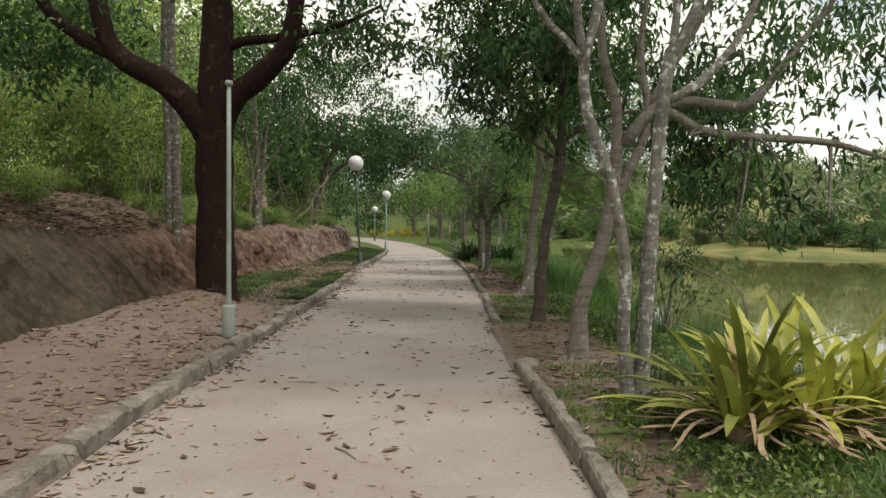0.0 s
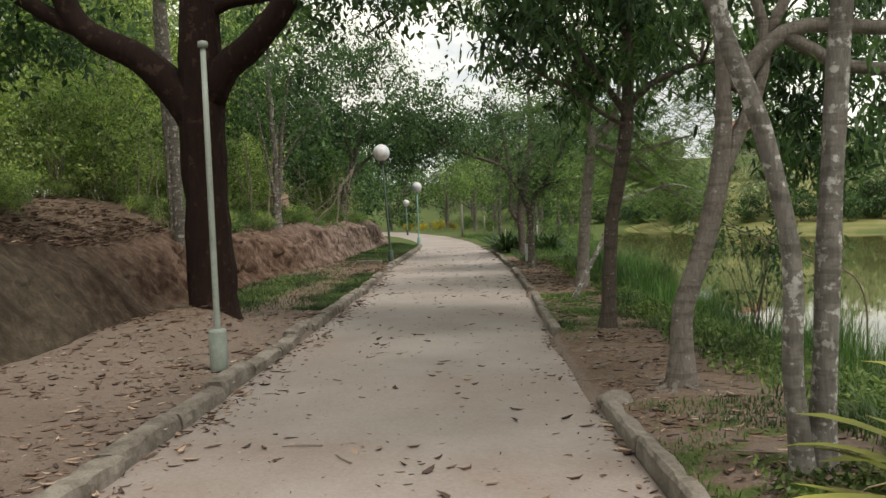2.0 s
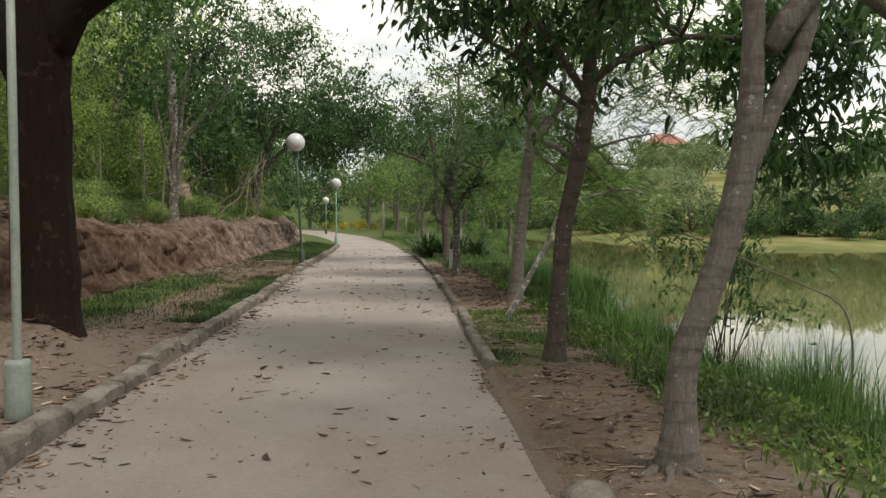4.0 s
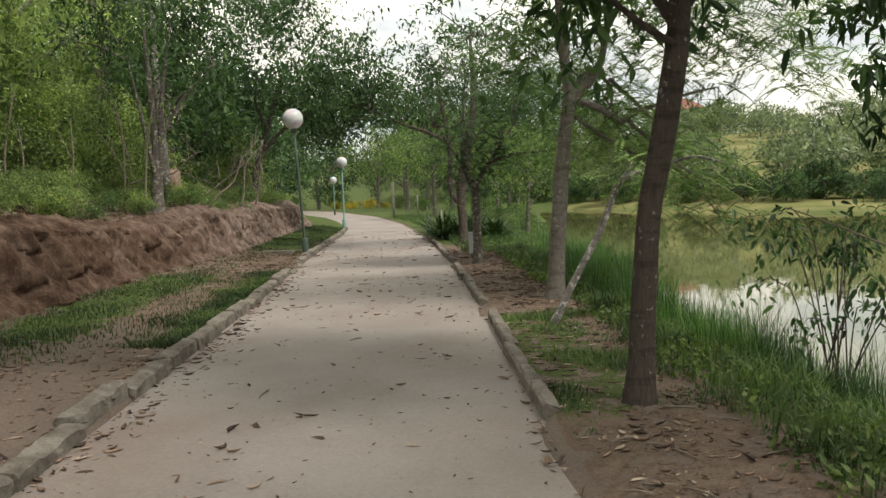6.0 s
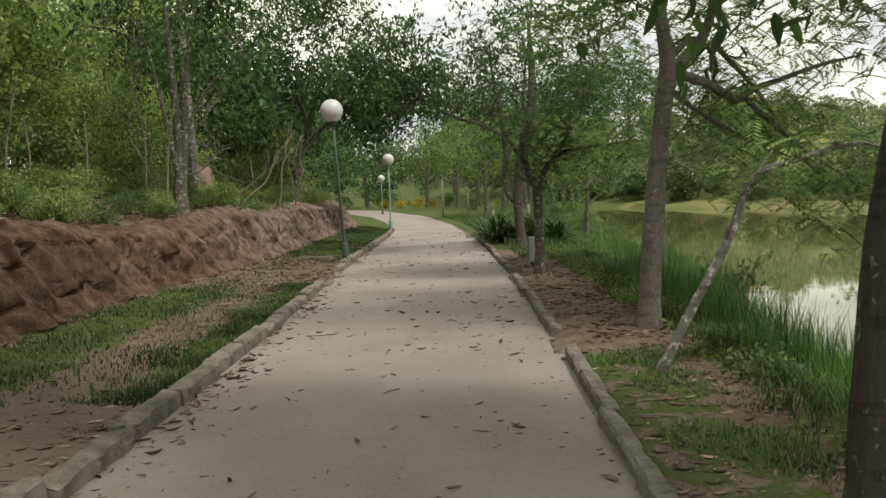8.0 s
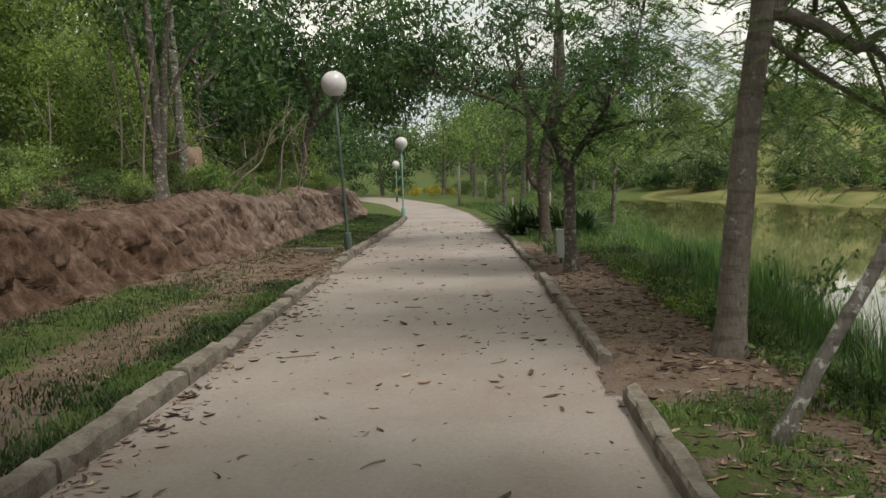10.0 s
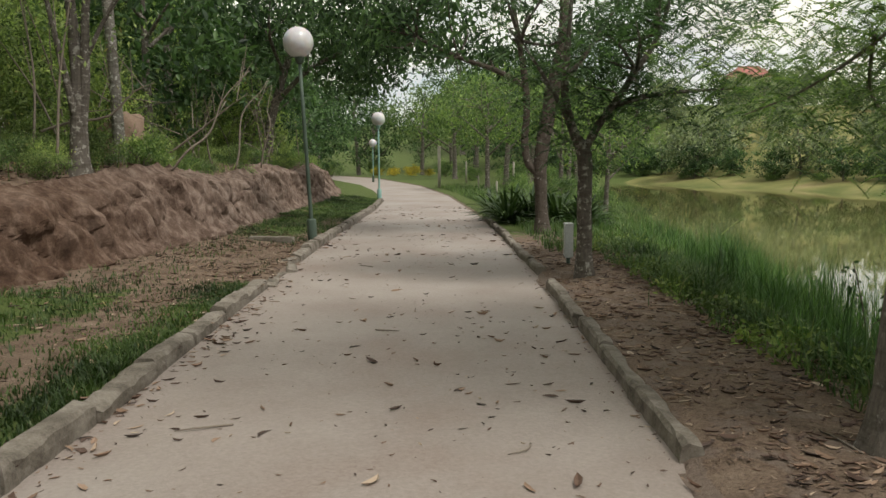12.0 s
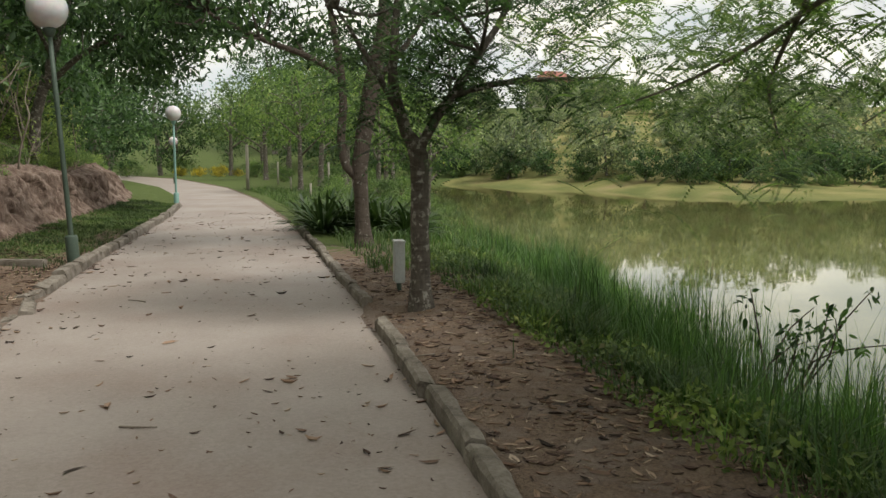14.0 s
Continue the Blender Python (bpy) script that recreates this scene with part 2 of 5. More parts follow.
gl.new(ramp(gn, gl, noise_node(gn, gl, obj_pos(gn), 5), [(0.35, (0.5, 0.49, 0.5)), (0.65, (0.62, 0.61, 0.62))]), gb.inputs["Base Color"])
gb.inputs["Subsurface Weight"].default_value = 0.3

# still pond water
M_WATER, wtn, wtl, wtb = nodes_of("pond_water")
wtl.new(ramp(wtn, wtl, noise_node(wtn, wtl, world_pos(wtn), 0.15), [(0.35, (0.11, 0.115, 0.042)), (0.65, (0.165, 0.16, 0.06))]), wtb.inputs["Base Color"])
wtb.inputs["Roughness"].default_value, wtb.inputs["IOR"].default_value = 0.02, 1.45
wtb.inputs["Specular IOR Level"].default_value = 1.0
bump(wtn, wtl, wtb, noise_node(wtn, wtl, world_pos(wtn), 2.2, 3), 0.05, 0.02)

# fallen leaves: colour per leaf
M_LITTER, ltn, ltl, ltb = nodes_of("fallen_leaves")
ltl.new(ramp(ltn, ltl, ltn.new("ShaderNodeNewGeometry").outputs["Random Per Island"],
             [(0.0, (0.028, 0.018, 0.013)), (0.3, (0.085, 0.05, 0.036)), (0.55, (0.16, 0.098, 0.066)), (0.8, (0.28, 0.185, 0.125)), (1.0, (0.45, 0.36, 0.27))]), ltb.inputs["Base Color"])
ltb.inputs["Roughness"].default_value = 0.8

# open ground: soil, grass and leaf mould, blended by the two masks stored on the sheet
M_GROUND, n, l, b = nodes_of("open_ground")
v = world_pos(n)
f_big, f_mid, f_fine = noise_node(n, l, v, 0.6), noise_node(n, l, v, 3.5, 5), noise_node(n, l, v, 45, 6, 0.7)
soil = mix(n, l, 0.5, ramp(n, l, f_big, [(0.3, (0.115, 0.082, 0.064)), (0.7, (0.235, 0.185, 0.15))]), ramp(n, l, f_fine, [(0.3, (0.11, 0.08, 0.063)), (0.7, (0.28, 0.222, 0.182))]))
turf = mix(n, l, 0.5, ramp(n, l, f_mid, [(0.3, (0.045, 0.075, 0.02)), (0.7, (0.105, 0.14, 0.04))]), ramp(n, l, f_fine, [(0.3, (0.04, 0.055, 0.018)), (0.7, (0.13, 0.16, 0.05))]))
mould = mix(n, l, 0.5, ramp(n, l, f_mid, [(0.3, (0.068, 0.044, 0.03)), (0.5, (0.16, 0.112, 0.08)), (0.7, (0.27, 0.205, 0.155))]), ramp(n, l, f_fine, [(0.32, (0.04, 0.027, 0.019)), (0.68, (0.28, 0.205, 0.152))]))
at_g, at_m, at_d = n.new("ShaderNodeAttribute"), n.new("ShaderNodeAttribute"), n.new("ShaderNodeAttribute")
at_d.attribute_name = "dry"
turf = mix(n, l, at_d.outputs["Fac"], turf, ramp(n, l, noise_node(n, l, v, 0.25, 6), [(0.35, (0.11, 0.125, 0.042)), (0.52, (0.19, 0.185, 0.068)), (0.68, (0.27, 0.225, 0.11))]))
at_g.attribute_name, at_m.attribute_name = "grass", "mould"


def edged(at):
    a = n.new("ShaderNodeMath")
    a.operation = "ADD"
    l.new(at.outputs["Fac"], a.inputs[0])
    l.new(f_mid, a.inputs[1])
    return ramp(n, l, a.outputs[0], [(0.92, (0, 0, 0)), (1.0, (1, 1, 1))])


col = mix(n, l, edged(at_m), soil, mould)
col = mix(n, l, edged(at_g), col, turf)
l.new(col, b.inputs["Base Color"])
b.inputs["Roughness"].default_value, b.inputs["Specular IOR Level"].default_value = 0.95, 0.15
clods = mix(n, l, 0.6, f_fine, noise_node(n, l, v, 13, 6, 0.7))
bump(n, l, b, clods, 1.0, 0.045)

# ---- the plan: lines along the walk, by y ----


def line(*pairs):
    ys, xs = zip(*pairs)
    return lambda y: np.interp(y, ys, xs)


PATH_L = line((-30, -1.6), (0, -2.1), (5.5, -2.4), (7, -2.55), (12, -2.75), (16.5, -2.98), (20, -3.17), (26, -3.6), (30, -3.85), (41, -4.35), (47, -4.8), (56, -6.4), (66, -8.6), (83, -13.8), (100, -23), (140, -65))
PATH_R = line((-30, 1.9), (0, 1.05), (5.6, 0.83), (9.3, 0.58), (13, 0.42), (18, 0.3), (21.3, 0.15), (26, -0.05), (34, -0.6), (39.5, -1.1), (51, -2.4), (66, -4.9), (90, -11), (110, -20), (140, -52))
BANK = line((-30, -5.4), (12, -5.5), (16, -5.9), (20, -6.2), (25, -6.25), (29, -6.0), (38, -6.45), (47, -6.9), (54, -8.2), (60, -11), (75, -22), (100, -45), (140, -100))
SHORE = line((-30, 5.5), (8, 4.9), (14, 4.1), (18, 3.4), (24, 3.5), (28, 4.1), (35, 4.8), (45, 5.2), (65, 8.2), (80, 10), (95, 13), (110, 30), (140, 60))
FAR_SHORE = line((0, 105), (10, 100), (15, 88), (21, 74), (25, 62), (32, 57), (45, 57), (70, 50), (120, 40))
WATER_Z = -0.7


def smooth(a, b_, x):
    t = min(1.0, max(0.0, (x - a) / (b_ - a)))
    return t * t * (3 - 2 * t)


def bare(y):
    """Where leaves have smothered the grass of the verge."""
    return smooth(22.8, 24.8, y) * (1 - smooth(29.0, 31, y))


def bank_fade(y):
    return 1 - smooth(50, 66, y)


def bank_top(y):
    return 0.2 + 1.15 * bank_fade(y) + 0.12 * math.sin(y * 0.7) * bank_fade(y)


def kerb_gap(y):
    """1 where the right kerb is missing, falling to 0 at its ends."""
    return max(smooth(a, a + 0.4, y) * (1 - smooth(c - 0.4, c, y)) for a, c in ((9.2, 13.3), (17.8, 19.05), (24.65, 26.0)))


def ground_z(x, y):
    """Height of the open ground."""
    xl, xr, xb, xs = float(PATH_L(y)), float(PATH_R(y)), float(BANK(y)), float(SHORE(y))
    bumps = 0.035 * noise.noise((x * 0.8, y * 0.8, 0)) + 0.015 * noise.noise((x * 3, y * 3, 5))
    if x < xl:
        if x > xb:
            toe = 0.4 * math.exp(-(x + 4.1) ** 2 / 1.0 - (y - 13.1) ** 2 / 1.5) * smooth(0.3, 1.2, xl - x)
            return 0.09 + 0.12 * smooth(xl - 0.2, xb, x) + bumps * smooth(0, 0.6, xl - x) + toe
        rise = bank_top(y) - 0.2
        d = xb - x
        return 0.2 + rise * smooth(0.72, 1.12, d) + 0.1 * max(0, d - 0.7) * (1 if d < 25 else 25 / d) * (0.4 + 0.6 * bank_fade(y)) + 0.55 * smooth(1.0, 3.3, d) * (1 - smooth(22, 30, y)) + bumps * 1.5
    if x <= xr:
        return -0.02
    d = x - xr
    land = 0.07 + bumps * smooth(0.1, 0.5, d) + 0.11 * math.exp(-((x - 1.6) ** 2 + (y - 7.5) ** 2) / 0.9) * smooth(0.15, 0.5, d)
    gap = kerb_gap(y)
    if gap > 0:
        flat = -0.03 + (land + 0.03) * smooth(-0.1, 0.85, d + 0.35 * noise.noise((x * 1.7, y * 1.7, 8)))
        land += (flat - land) * gap
    w = max(2.2, xs - xr)
    z = land + (-0.75 - land) * smooth(0.42, 1.02, d / w) - 0.9 * smooth(xs, xs + 8, x)
    f = y - float(FAR_SHORE(x))
    if x > xs - 1 or f > -2:
        if f > -6:
            far = -1.2 + 0.5 * smooth(-6, 0, f) + 0.055 * max(0, f) + 0.12 * max(0, f - 18)
            far = min(far, 8.2 + 0.012 * f) + 0.3 * noise.noise((x * 0.1, y * 0.1, 2))
            z = max(z, far) if f < 0 else far * smooth(-4, 6, f + min(6, max(0, x - xs))) + z * (1 - smooth(-4, 6, f + min(6, max(0, x - xs))))
    return z


def as_mesh(name, verts, faces, material, smooth_faces=False):
    me = bpy.data.meshes.new(name)
    me.from_pydata(verts if isinstance(verts, list) else verts.tolist(), [], faces if isinstance(faces, list) else faces.tolist())
    me.materials.append(material)
    if smooth_faces:
        me.polygons.foreach_set("use_smooth", [True] * len(me.polygons))
    me.update()
    return me


def part(name, bm, material, parent, label=""):
    me = bpy.data.meshes.new(name)
    bm.to_mesh(me)
    bm.free()
    me.materials.append(material)
    ob = new(name, me)
    ob.parent = parent
    return tagged(ob, label=label)


def part_mesh(name, me, parent, label=""):
    ob = new(name, me)
    ob.parent = parent
    return tagged(ob, label=label)


# ---- ground, path, water ----
rows_y = [-30, -20, -12, -7] + [-4 + 0.4 * i for i in range(130)] + [48 + 1.0 * i for i in range(62)] + [112, 120, 130, 145, 170, 210, 280, 400, 700, 1500]


def columns(y):
    xl, xr, xb = float(PATH_L(y)), float(PATH_R(y)), float(BANK(y))
    xs = max(float(SHORE(y)), xr + 2.5)
    c = [xb - d for d in (1500, 600, 300, 150, 90, 60, 42, 30, 22, 16, 12, 9, 7, 5.5, 4.3, 3.4, 2.6, 2, 1.5, 1.1, 0.8, 0.62, 0.5, 0.38, 0.26, 0.15)]
    c += [xb + (xl - 0.2 - xb) * i / 9 for i in range(10)] + [xl - 0.1, xl, xl + 0.05, xr - 0.05, xr, xr + 0.1]
    c += [xr + 0.2 + (xs - xr - 0.2) * i / 16 for i in range(17)]
    c += [xs + d for d in (0.5, 1, 2, 3.5, 5, 7, 9, 11, 13, 15, 17, 19, 21, 23, 25, 28, 31, 35, 40, 46, 53, 62, 75, 95, 130, 200, 400, 800, 1500)]
    return c


gv, gf, g_grass, g_mould, g_dry = [], [], [], [], []
for y in rows_y:
    for x in columns(y):
        gv.append((x, y, ground_z(x, y)))
        xl, xr, xb, xs = float(PATH_L(y)), float(PATH_R(y)), float(BANK(y)), float(SHORE(y))
        g, m = 0.0, 0.0
        if x < xb - 0.3:
            m, g = 0.6, 0.25 * smooth(3, 9, xb - x) + 0.3 * smooth(46, 56, y)
        elif x < xl:
            strip = smooth(0.1, 0.5, x - xb) * (1 - smooth(1.3, 2.0, x - xb))
            g = 0.62 * strip * smooth(14.5, 17, y) + 0.75 * smooth(0.85, 0.35, xl - x) * smooth(15.5, 18, y) * smooth(25.5, 23.5, y) if y > 14 else 0.1
            g = max(g * (1 - 0.8 * bare(y)), 0.75 * smooth(33, 38, y))
            m = max(0.3 * smooth(1.2, 0.2, x - xb), 0.68 * smooth(15, 19, y), 0.62 * math.exp(-(x + 4.4) ** 2 / 1.2 - (y - 13.2) ** 2 / 3))
        elif x > xr:
            d = x - xr
            m = 0.5 * (1 - smooth(1.2, 2.0, d))
            g = 0.75 * smooth(1.15, 1.75, d)
            if y < 9.5:
                g = max(g, 0.42 * (1 - smooth(8.6, 9.4, y)))
            if 12.8 < y < 18 and d < 1:
                g = max(g, 0.5)
            g = max(g, 0.7 * smooth(27, 34, y))
        g_dry.append(smooth(-4, 3, y - float(FAR_SHORE(x))) if x > xs else 0.0)
        g_grass.append(g)
        g_mould.append(m)
NC = len(columns(0))
gf = [(r * NC + c, r * NC + c + 1, (r + 1) * NC + c + 1, (r + 1) * NC + c) for r in range(len(rows_y) - 1) for c in range(NC - 1)]
me = as_mesh("ground", gv, gf, M_GROUND, True)
for key, vals in (("grass", g_grass), ("mould", g_mould), ("dry", g_dry)):
    me.attributes.new(key, "FLOAT", "POINT").data.foreach_set("value", vals)
tagged(new("ground", me), "sandy soil with grass and leaf mould beside a pond", "ground", kind="structure")

def path_z(x, y):
    """Height of the trodden sand, slightly crowned."""
    a, c = float(PATH_L(y)), float(PATH_R(y))
    u = 2 * (x - a) / (c - a) - 1
    return 0.004 + 0.012 * (1 - u * u) + 0.008 * noise.noise((x * 0.9, y * 0.7, 3))


pv, pf = [], []
PY = [-30 + i * 2 for i in range(13)] + [-4 + 0.25 * i for i in range(190)] + [44 + i for i in range(76)]
for y in PY:
    a, c = float(PATH_L(y)), float(PATH_R(y))
    c += 0.4 * kerb_gap(y)
    for i in range(15):
        x = a + (c - a) * i / 14
        pv.append((x, y, path_z(x, y) - 0.07 * kerb_gap(y) * smooth(-0.35, 0.4, x - float(PATH_R(y)))))
pf = [(r * 15 + i, r * 15 + i + 1, (r + 1) * 15 + i + 1, (r + 1) * 15 + i) for r in range(len(PY) - 1) for i in range(14)]
tagged(new("path", as_mesh("path", pv, pf, M_PATH, True)), "beige packed sand footpath strewn with dry leaves", "footpath", kind="structure")

bm = bmesh.new()
wy = [-200, -30] + [i * 4 for i in range(-5, 32)] + [300]
vs = [[bm.verts.new((x, y, WATER_Z)) for x in (float(SHORE(y)) - 2.0, float(SHORE(y)) + 30, 220)] for y in wy]
for r in range(len(wy) - 1):
    for c in range(2):
        bm.faces.new((vs[r][c], vs[r][c + 1], vs[r + 1][c + 1], vs[r + 1][c]))
water_me = bpy.data.meshes.new("water")
bm.to_mesh(water_me)
bm.free()
water_me.materials.append(M_WATER)
tagged(new("water", water_me), "still olive pond water mirroring trees and sky", "water", kind="structure")

# cut earth bank: a gullied clay face
bv, bf = [], []
BY = [-12 + 0.2 * i for i in range(80)] + [4 + 0.055 * i for i in range(820)] + [49.1 + 0.15 * i for i in range(90)]
NB = 36


def bank_relief(y, s):
    """How far the face stands out at height share s: flutes, clods and cracks."""
    raw = 0.4 + 0.6 * smooth(14, 18, y)
    wob = y + 0.45 * s + 0.2 * noise.noise((y * 0.8, s * 1.6, 6))
    flute = 0.6 * min(0.4, abs(noise.noise((wob * 0.85, s * 0.35, 4)))) + 0.42 * min(0.4, abs(noise.noise((wob * 1.8, s * 0.6, 14)))) + 0.22 * min(0.4, abs(noise.noise((wob * 3.8, s * 1.0, 24))))
    dists = noise.voronoi((wob * 1.5, s * 1.9, 2))[0]
    clod = 0.09 * (0.6 - min(0.6, dists[0])) - 0.05 * (1 - smooth(0.0, 0.14, dists[1] - dists[0]))
    fine = 0.06 * noise.noise((y * 4.5, s * 4, 9)) + 0.026 * noise.noise((y * 11, s * 10, 3))
    return 0.25 * noise.noise((y * 0.6, s * 0.4, 1)) + (flute + clod) * raw + fine


for y in BY:
    xb, top = float(BANK(y)), bank_top(y)
    raw = smooth(14, 18, y)
    for i in range(NB):
        s = i / (NB - 1)
        cliff = 0.35 * max(0, 1 - s / 0.3) ** 1.6 + 0.62 * (1 - s) - 0.2 * smooth(0.8, 1.0, s)
        slope = 1.0 * (1 - s) ** 1.5 - 0.3 * smooth(0.62, 1.0, s)
        hold = smooth(0, 0.12, s) * (1 - 0.85 * smooth(0.82, 1.0, s))
        x = xb - 0.62 + slope + (cliff - slope) * raw + (bank_relief(y, s) - 0.1) * hold
        z = 0.1 + (top - 0.04) * s + (noise.noise((y * 2.5, s * 3, 7)) * 0.08 + noise.noise((y * 6, s * 2, 8)) * 0.07) * smooth(0, 0.3, s)
        bv.append((x, y, z))
    for k, (dx, dz) in enumerate(((-0.35, -0.02), (-1.1, -0.3))):
        bv.append((xb - 0.6 + dx, y, top + 0.06 + dz + noise.noise((y * 2, k * 3, 2)) * 0.06))
NB2 = NB + 2
bf = [(r * NB2 + i, (r + 1) * NB2 + i, (r + 1) * NB2 + i + 1, r * NB2 + i + 1) for r in range(len(BY) - 1) for i in range(NB2 - 1)]
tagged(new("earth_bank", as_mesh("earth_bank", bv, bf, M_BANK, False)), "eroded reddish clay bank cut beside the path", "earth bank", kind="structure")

# ---- plants: builders ----


def tube(pts, radii, sides=9, rough=0.12, seed=0, cap=True):
    """Verts and faces of a bent, tapering, slightly uneven stem."""
    P = [Vector(p) for p in pts]
    # finer steps along a smooth curve
    Q, R = [], []
    for i in range(len(P) - 1):
        p0, p1, p2, p3 = P[max(0, i - 1)], P[i], P[i + 1], P[min(len(P) - 1, i + 2)]
        steps = max(2, min(8, int((p2 - p1).length / 0.16)))
        for k in range(steps):
            t = k / steps
            Q.append(0.5 * ((2 * p1) + (p2 - p0) * t + (2 * p0 - 5 * p1 + 4 * p2 - p3) * t * t + (3 * p1 - p0 - 3 * p2 + p3) * t ** 3))
            R.append(radii[i] + (radii[i + 1] - radii[i]) * t)
    Q.append(P[-1])
    R.append(radii[-1])
    V, F = [], []
    for i, (q, r) in enumerate(zip(Q, R)):
        d = (Q[min(i + 1, len(Q) - 1)] - Q[max(i - 1, 0)]).normalized()
        a = d.cross(Vector((0.3, 1, 0.1))).normalized()
        c = d.cross(a)
        for k in range(sides):
            w = 2 * math.pi * k / sides
            e = 1 + rough * noise.noise((math.cos(w) * 1.3 + seed, math.sin(w) * 1.3, q.z * 2.2 + q.x))
            V.append(tuple(q + (a * math.cos(w) + c * math.sin(w)) * r * e))
    for i in range(len(Q) - 1):
        for k in range(sides):
            k2 = (k + 1) % sides
            F.append((i * sides + k, i * sides + k2, (i + 1) * sides + k2, (i + 1) * sides + k))
    if cap:
        F.append(tuple(range((len(Q) - 1) * sides, len(Q) * sides)))
        F.append(tuple(reversed(range(sides))))
    return V, F


def joined(pieces):
    V, F = [], []
    for v, f in pieces:
        o = len(V)
        V += v
        F += [tuple(i + o for i in q) for q in f]
    return V, F


def leaf_cloud(centres, rng, size, slim=0.4, droop=0.5, fine=False):
    """Pointed leaves at the centres; fine ones are folded along the midrib and sag."""
    N = len(centres)
    d = rng.normal(size=(N, 3))
    d[:, 2] -= droop
    d /= np.linalg.norm(d, axis=1, keepdims=True)
    w = np.cross(d, rng.normal(size=(N, 3)) + np.array([0, 0, 1.2]))
    w /= np.linalg.norm(w, axis=1, keepdims=True) + 1e-9
    L = (size * rng.uniform(0.6, 1.3, (N, 1)))
    up = np.cross(w, d)
    if not fine:
        V = np.empty((N, 4, 3))
        V[:, 0] = centres
        V[:, 1] = centres + d * L * 0.45 + w * L * slim * 0.5 + up * L * 0.06
        V[:, 2] = centres + d * L
        V[:, 3] = centres + d * L * 0.45 - w * L * slim * 0.5 + up * L * 0.06
        return V.reshape(-1, 3), np.arange(N * 4).reshape(N, 4)
    V = np.empty((N, 6, 3))
    sag = rng.uniform(0.05, 0.3, (N, 1)) * np.array([0, 0, 1.0])
    V[:, 0] = centres
    V[:, 1] = centres + d * L - sag * L
    for k, side in ((2, 1), (4, -1)):
        V[:, k] = centres + d * L * 0.28 + w * L * slim * 0.42 * side + up * L * 0.07 - sag * L * 0.1
        V[:, k + 1] = centres + d * L * 0.66 + w * L * slim * 0.38 * side + up * L * 0.06 - sag * L * 0.45
    o = np.arange(N)[:, None] * 6
    return V.reshape(-1, 3), np.concatenate([o + np.array([0, 2, 3, 1]), o + np.array([0, 1, 5, 4])])


def clumps(rng, centre, radii, n_clumps, per, spread, hollow=0.45):
    """Leaf centres in uneven clumps within an ellipsoid, denser towards its skin."""
    u = rng.normal(size=(n_clumps, 3))
    u /= np.linalg.norm(u, axis=1, keepdims=True)
    r = hollow + (1 - hollow) * rng.uniform(0, 1, (n_clumps, 1)) ** 0.6
    r *= 1 + 0.22 * np.sin(u[:, :1] * 5 + 1.3) * np.cos(u[:, 1:2] * 6)
    c = np.asarray(centre) + u * r * np.asarray(radii)
    s = spread * rng.uniform(0.5, 1.4, (n_clumps, 1, 1))
    pts = c[:, None, :] + rng.normal(size=(n_clumps, per, 3)) * s * np.array([1, 1, 0.6])
    return pts.reshape(-1, 3), c


def fronds(rng, anchors, length, pairs, leaflet):
    """Pinnate fronds: two rows of leaflets along a drooping rib."""
    N = len(anchors)
    a = rng.uniform(0, 2 * math.pi, N)
    d = np.stack([np.cos(a), np.sin(a), rng.uniform(-0.55, 0.25, N)], 1)
    side = np.stack([-np.sin(a), np.cos(a), rng.uniform(-0.25, 0.25, N)], 1)
    L = length * rng.uniform(0.6, 1.25, (N, 1))
    out = []
    for k in range(pairs):
        t = (k + 0.7) / pairs
        base = anchors + d * L * t - np.array([0, 0, 1]) * (L * t * t * 0.35)
        for sgn in (-1, 1):
            tip = base + (side * sgn + d * 0.45) * leaflet * (1 - 0.5 * t) - np.array([0, 0, 0.25]) * leaflet
            mid = (base + tip) / 2
            wv = d * leaflet * 0.2
            out.append(np.stack([base, mid + wv, tip, mid - wv], 1))
    V = np.concatenate(out, 0).reshape(-1, 3)
    return V, np.arange(len(V)).reshape(-1, 4)


def stack(*clouds):
    V, F, o = [], [], 0
    for v, f in clouds:
        V.append(v)
        F.append(f + o)
        o += len(v)
    return np.concatenate(V), np.concatenate(F)


def base_of(name, at):
    ob = new(name)
    ob.location = at
    return ob


def shifted(pts, at):
    return [tuple(Vector(p) - Vector(at)) for p in pts]


def twigs_to(rng, tips, goals, r=0.018, limit=40):
    """Thin branches from limb tips out to clump centres."""
    pcs = []
    tips = [Vector(t) for t in tips]
    for g in goals[:limit]:
        g = Vector(g)
        t = min(tips, key=lambda q: (q - g).length)
        if (t - g).length > 1.7:
            continue
        m = (t + g) / 2 + Vector(rng.normal(size=3)) * 0.12 + Vector((0, 0, 0.08))
        pcs.append(tube([t, m, g], [r * 1.4, r, r * 0.35], 5, 0, 0, False))
    return pcs


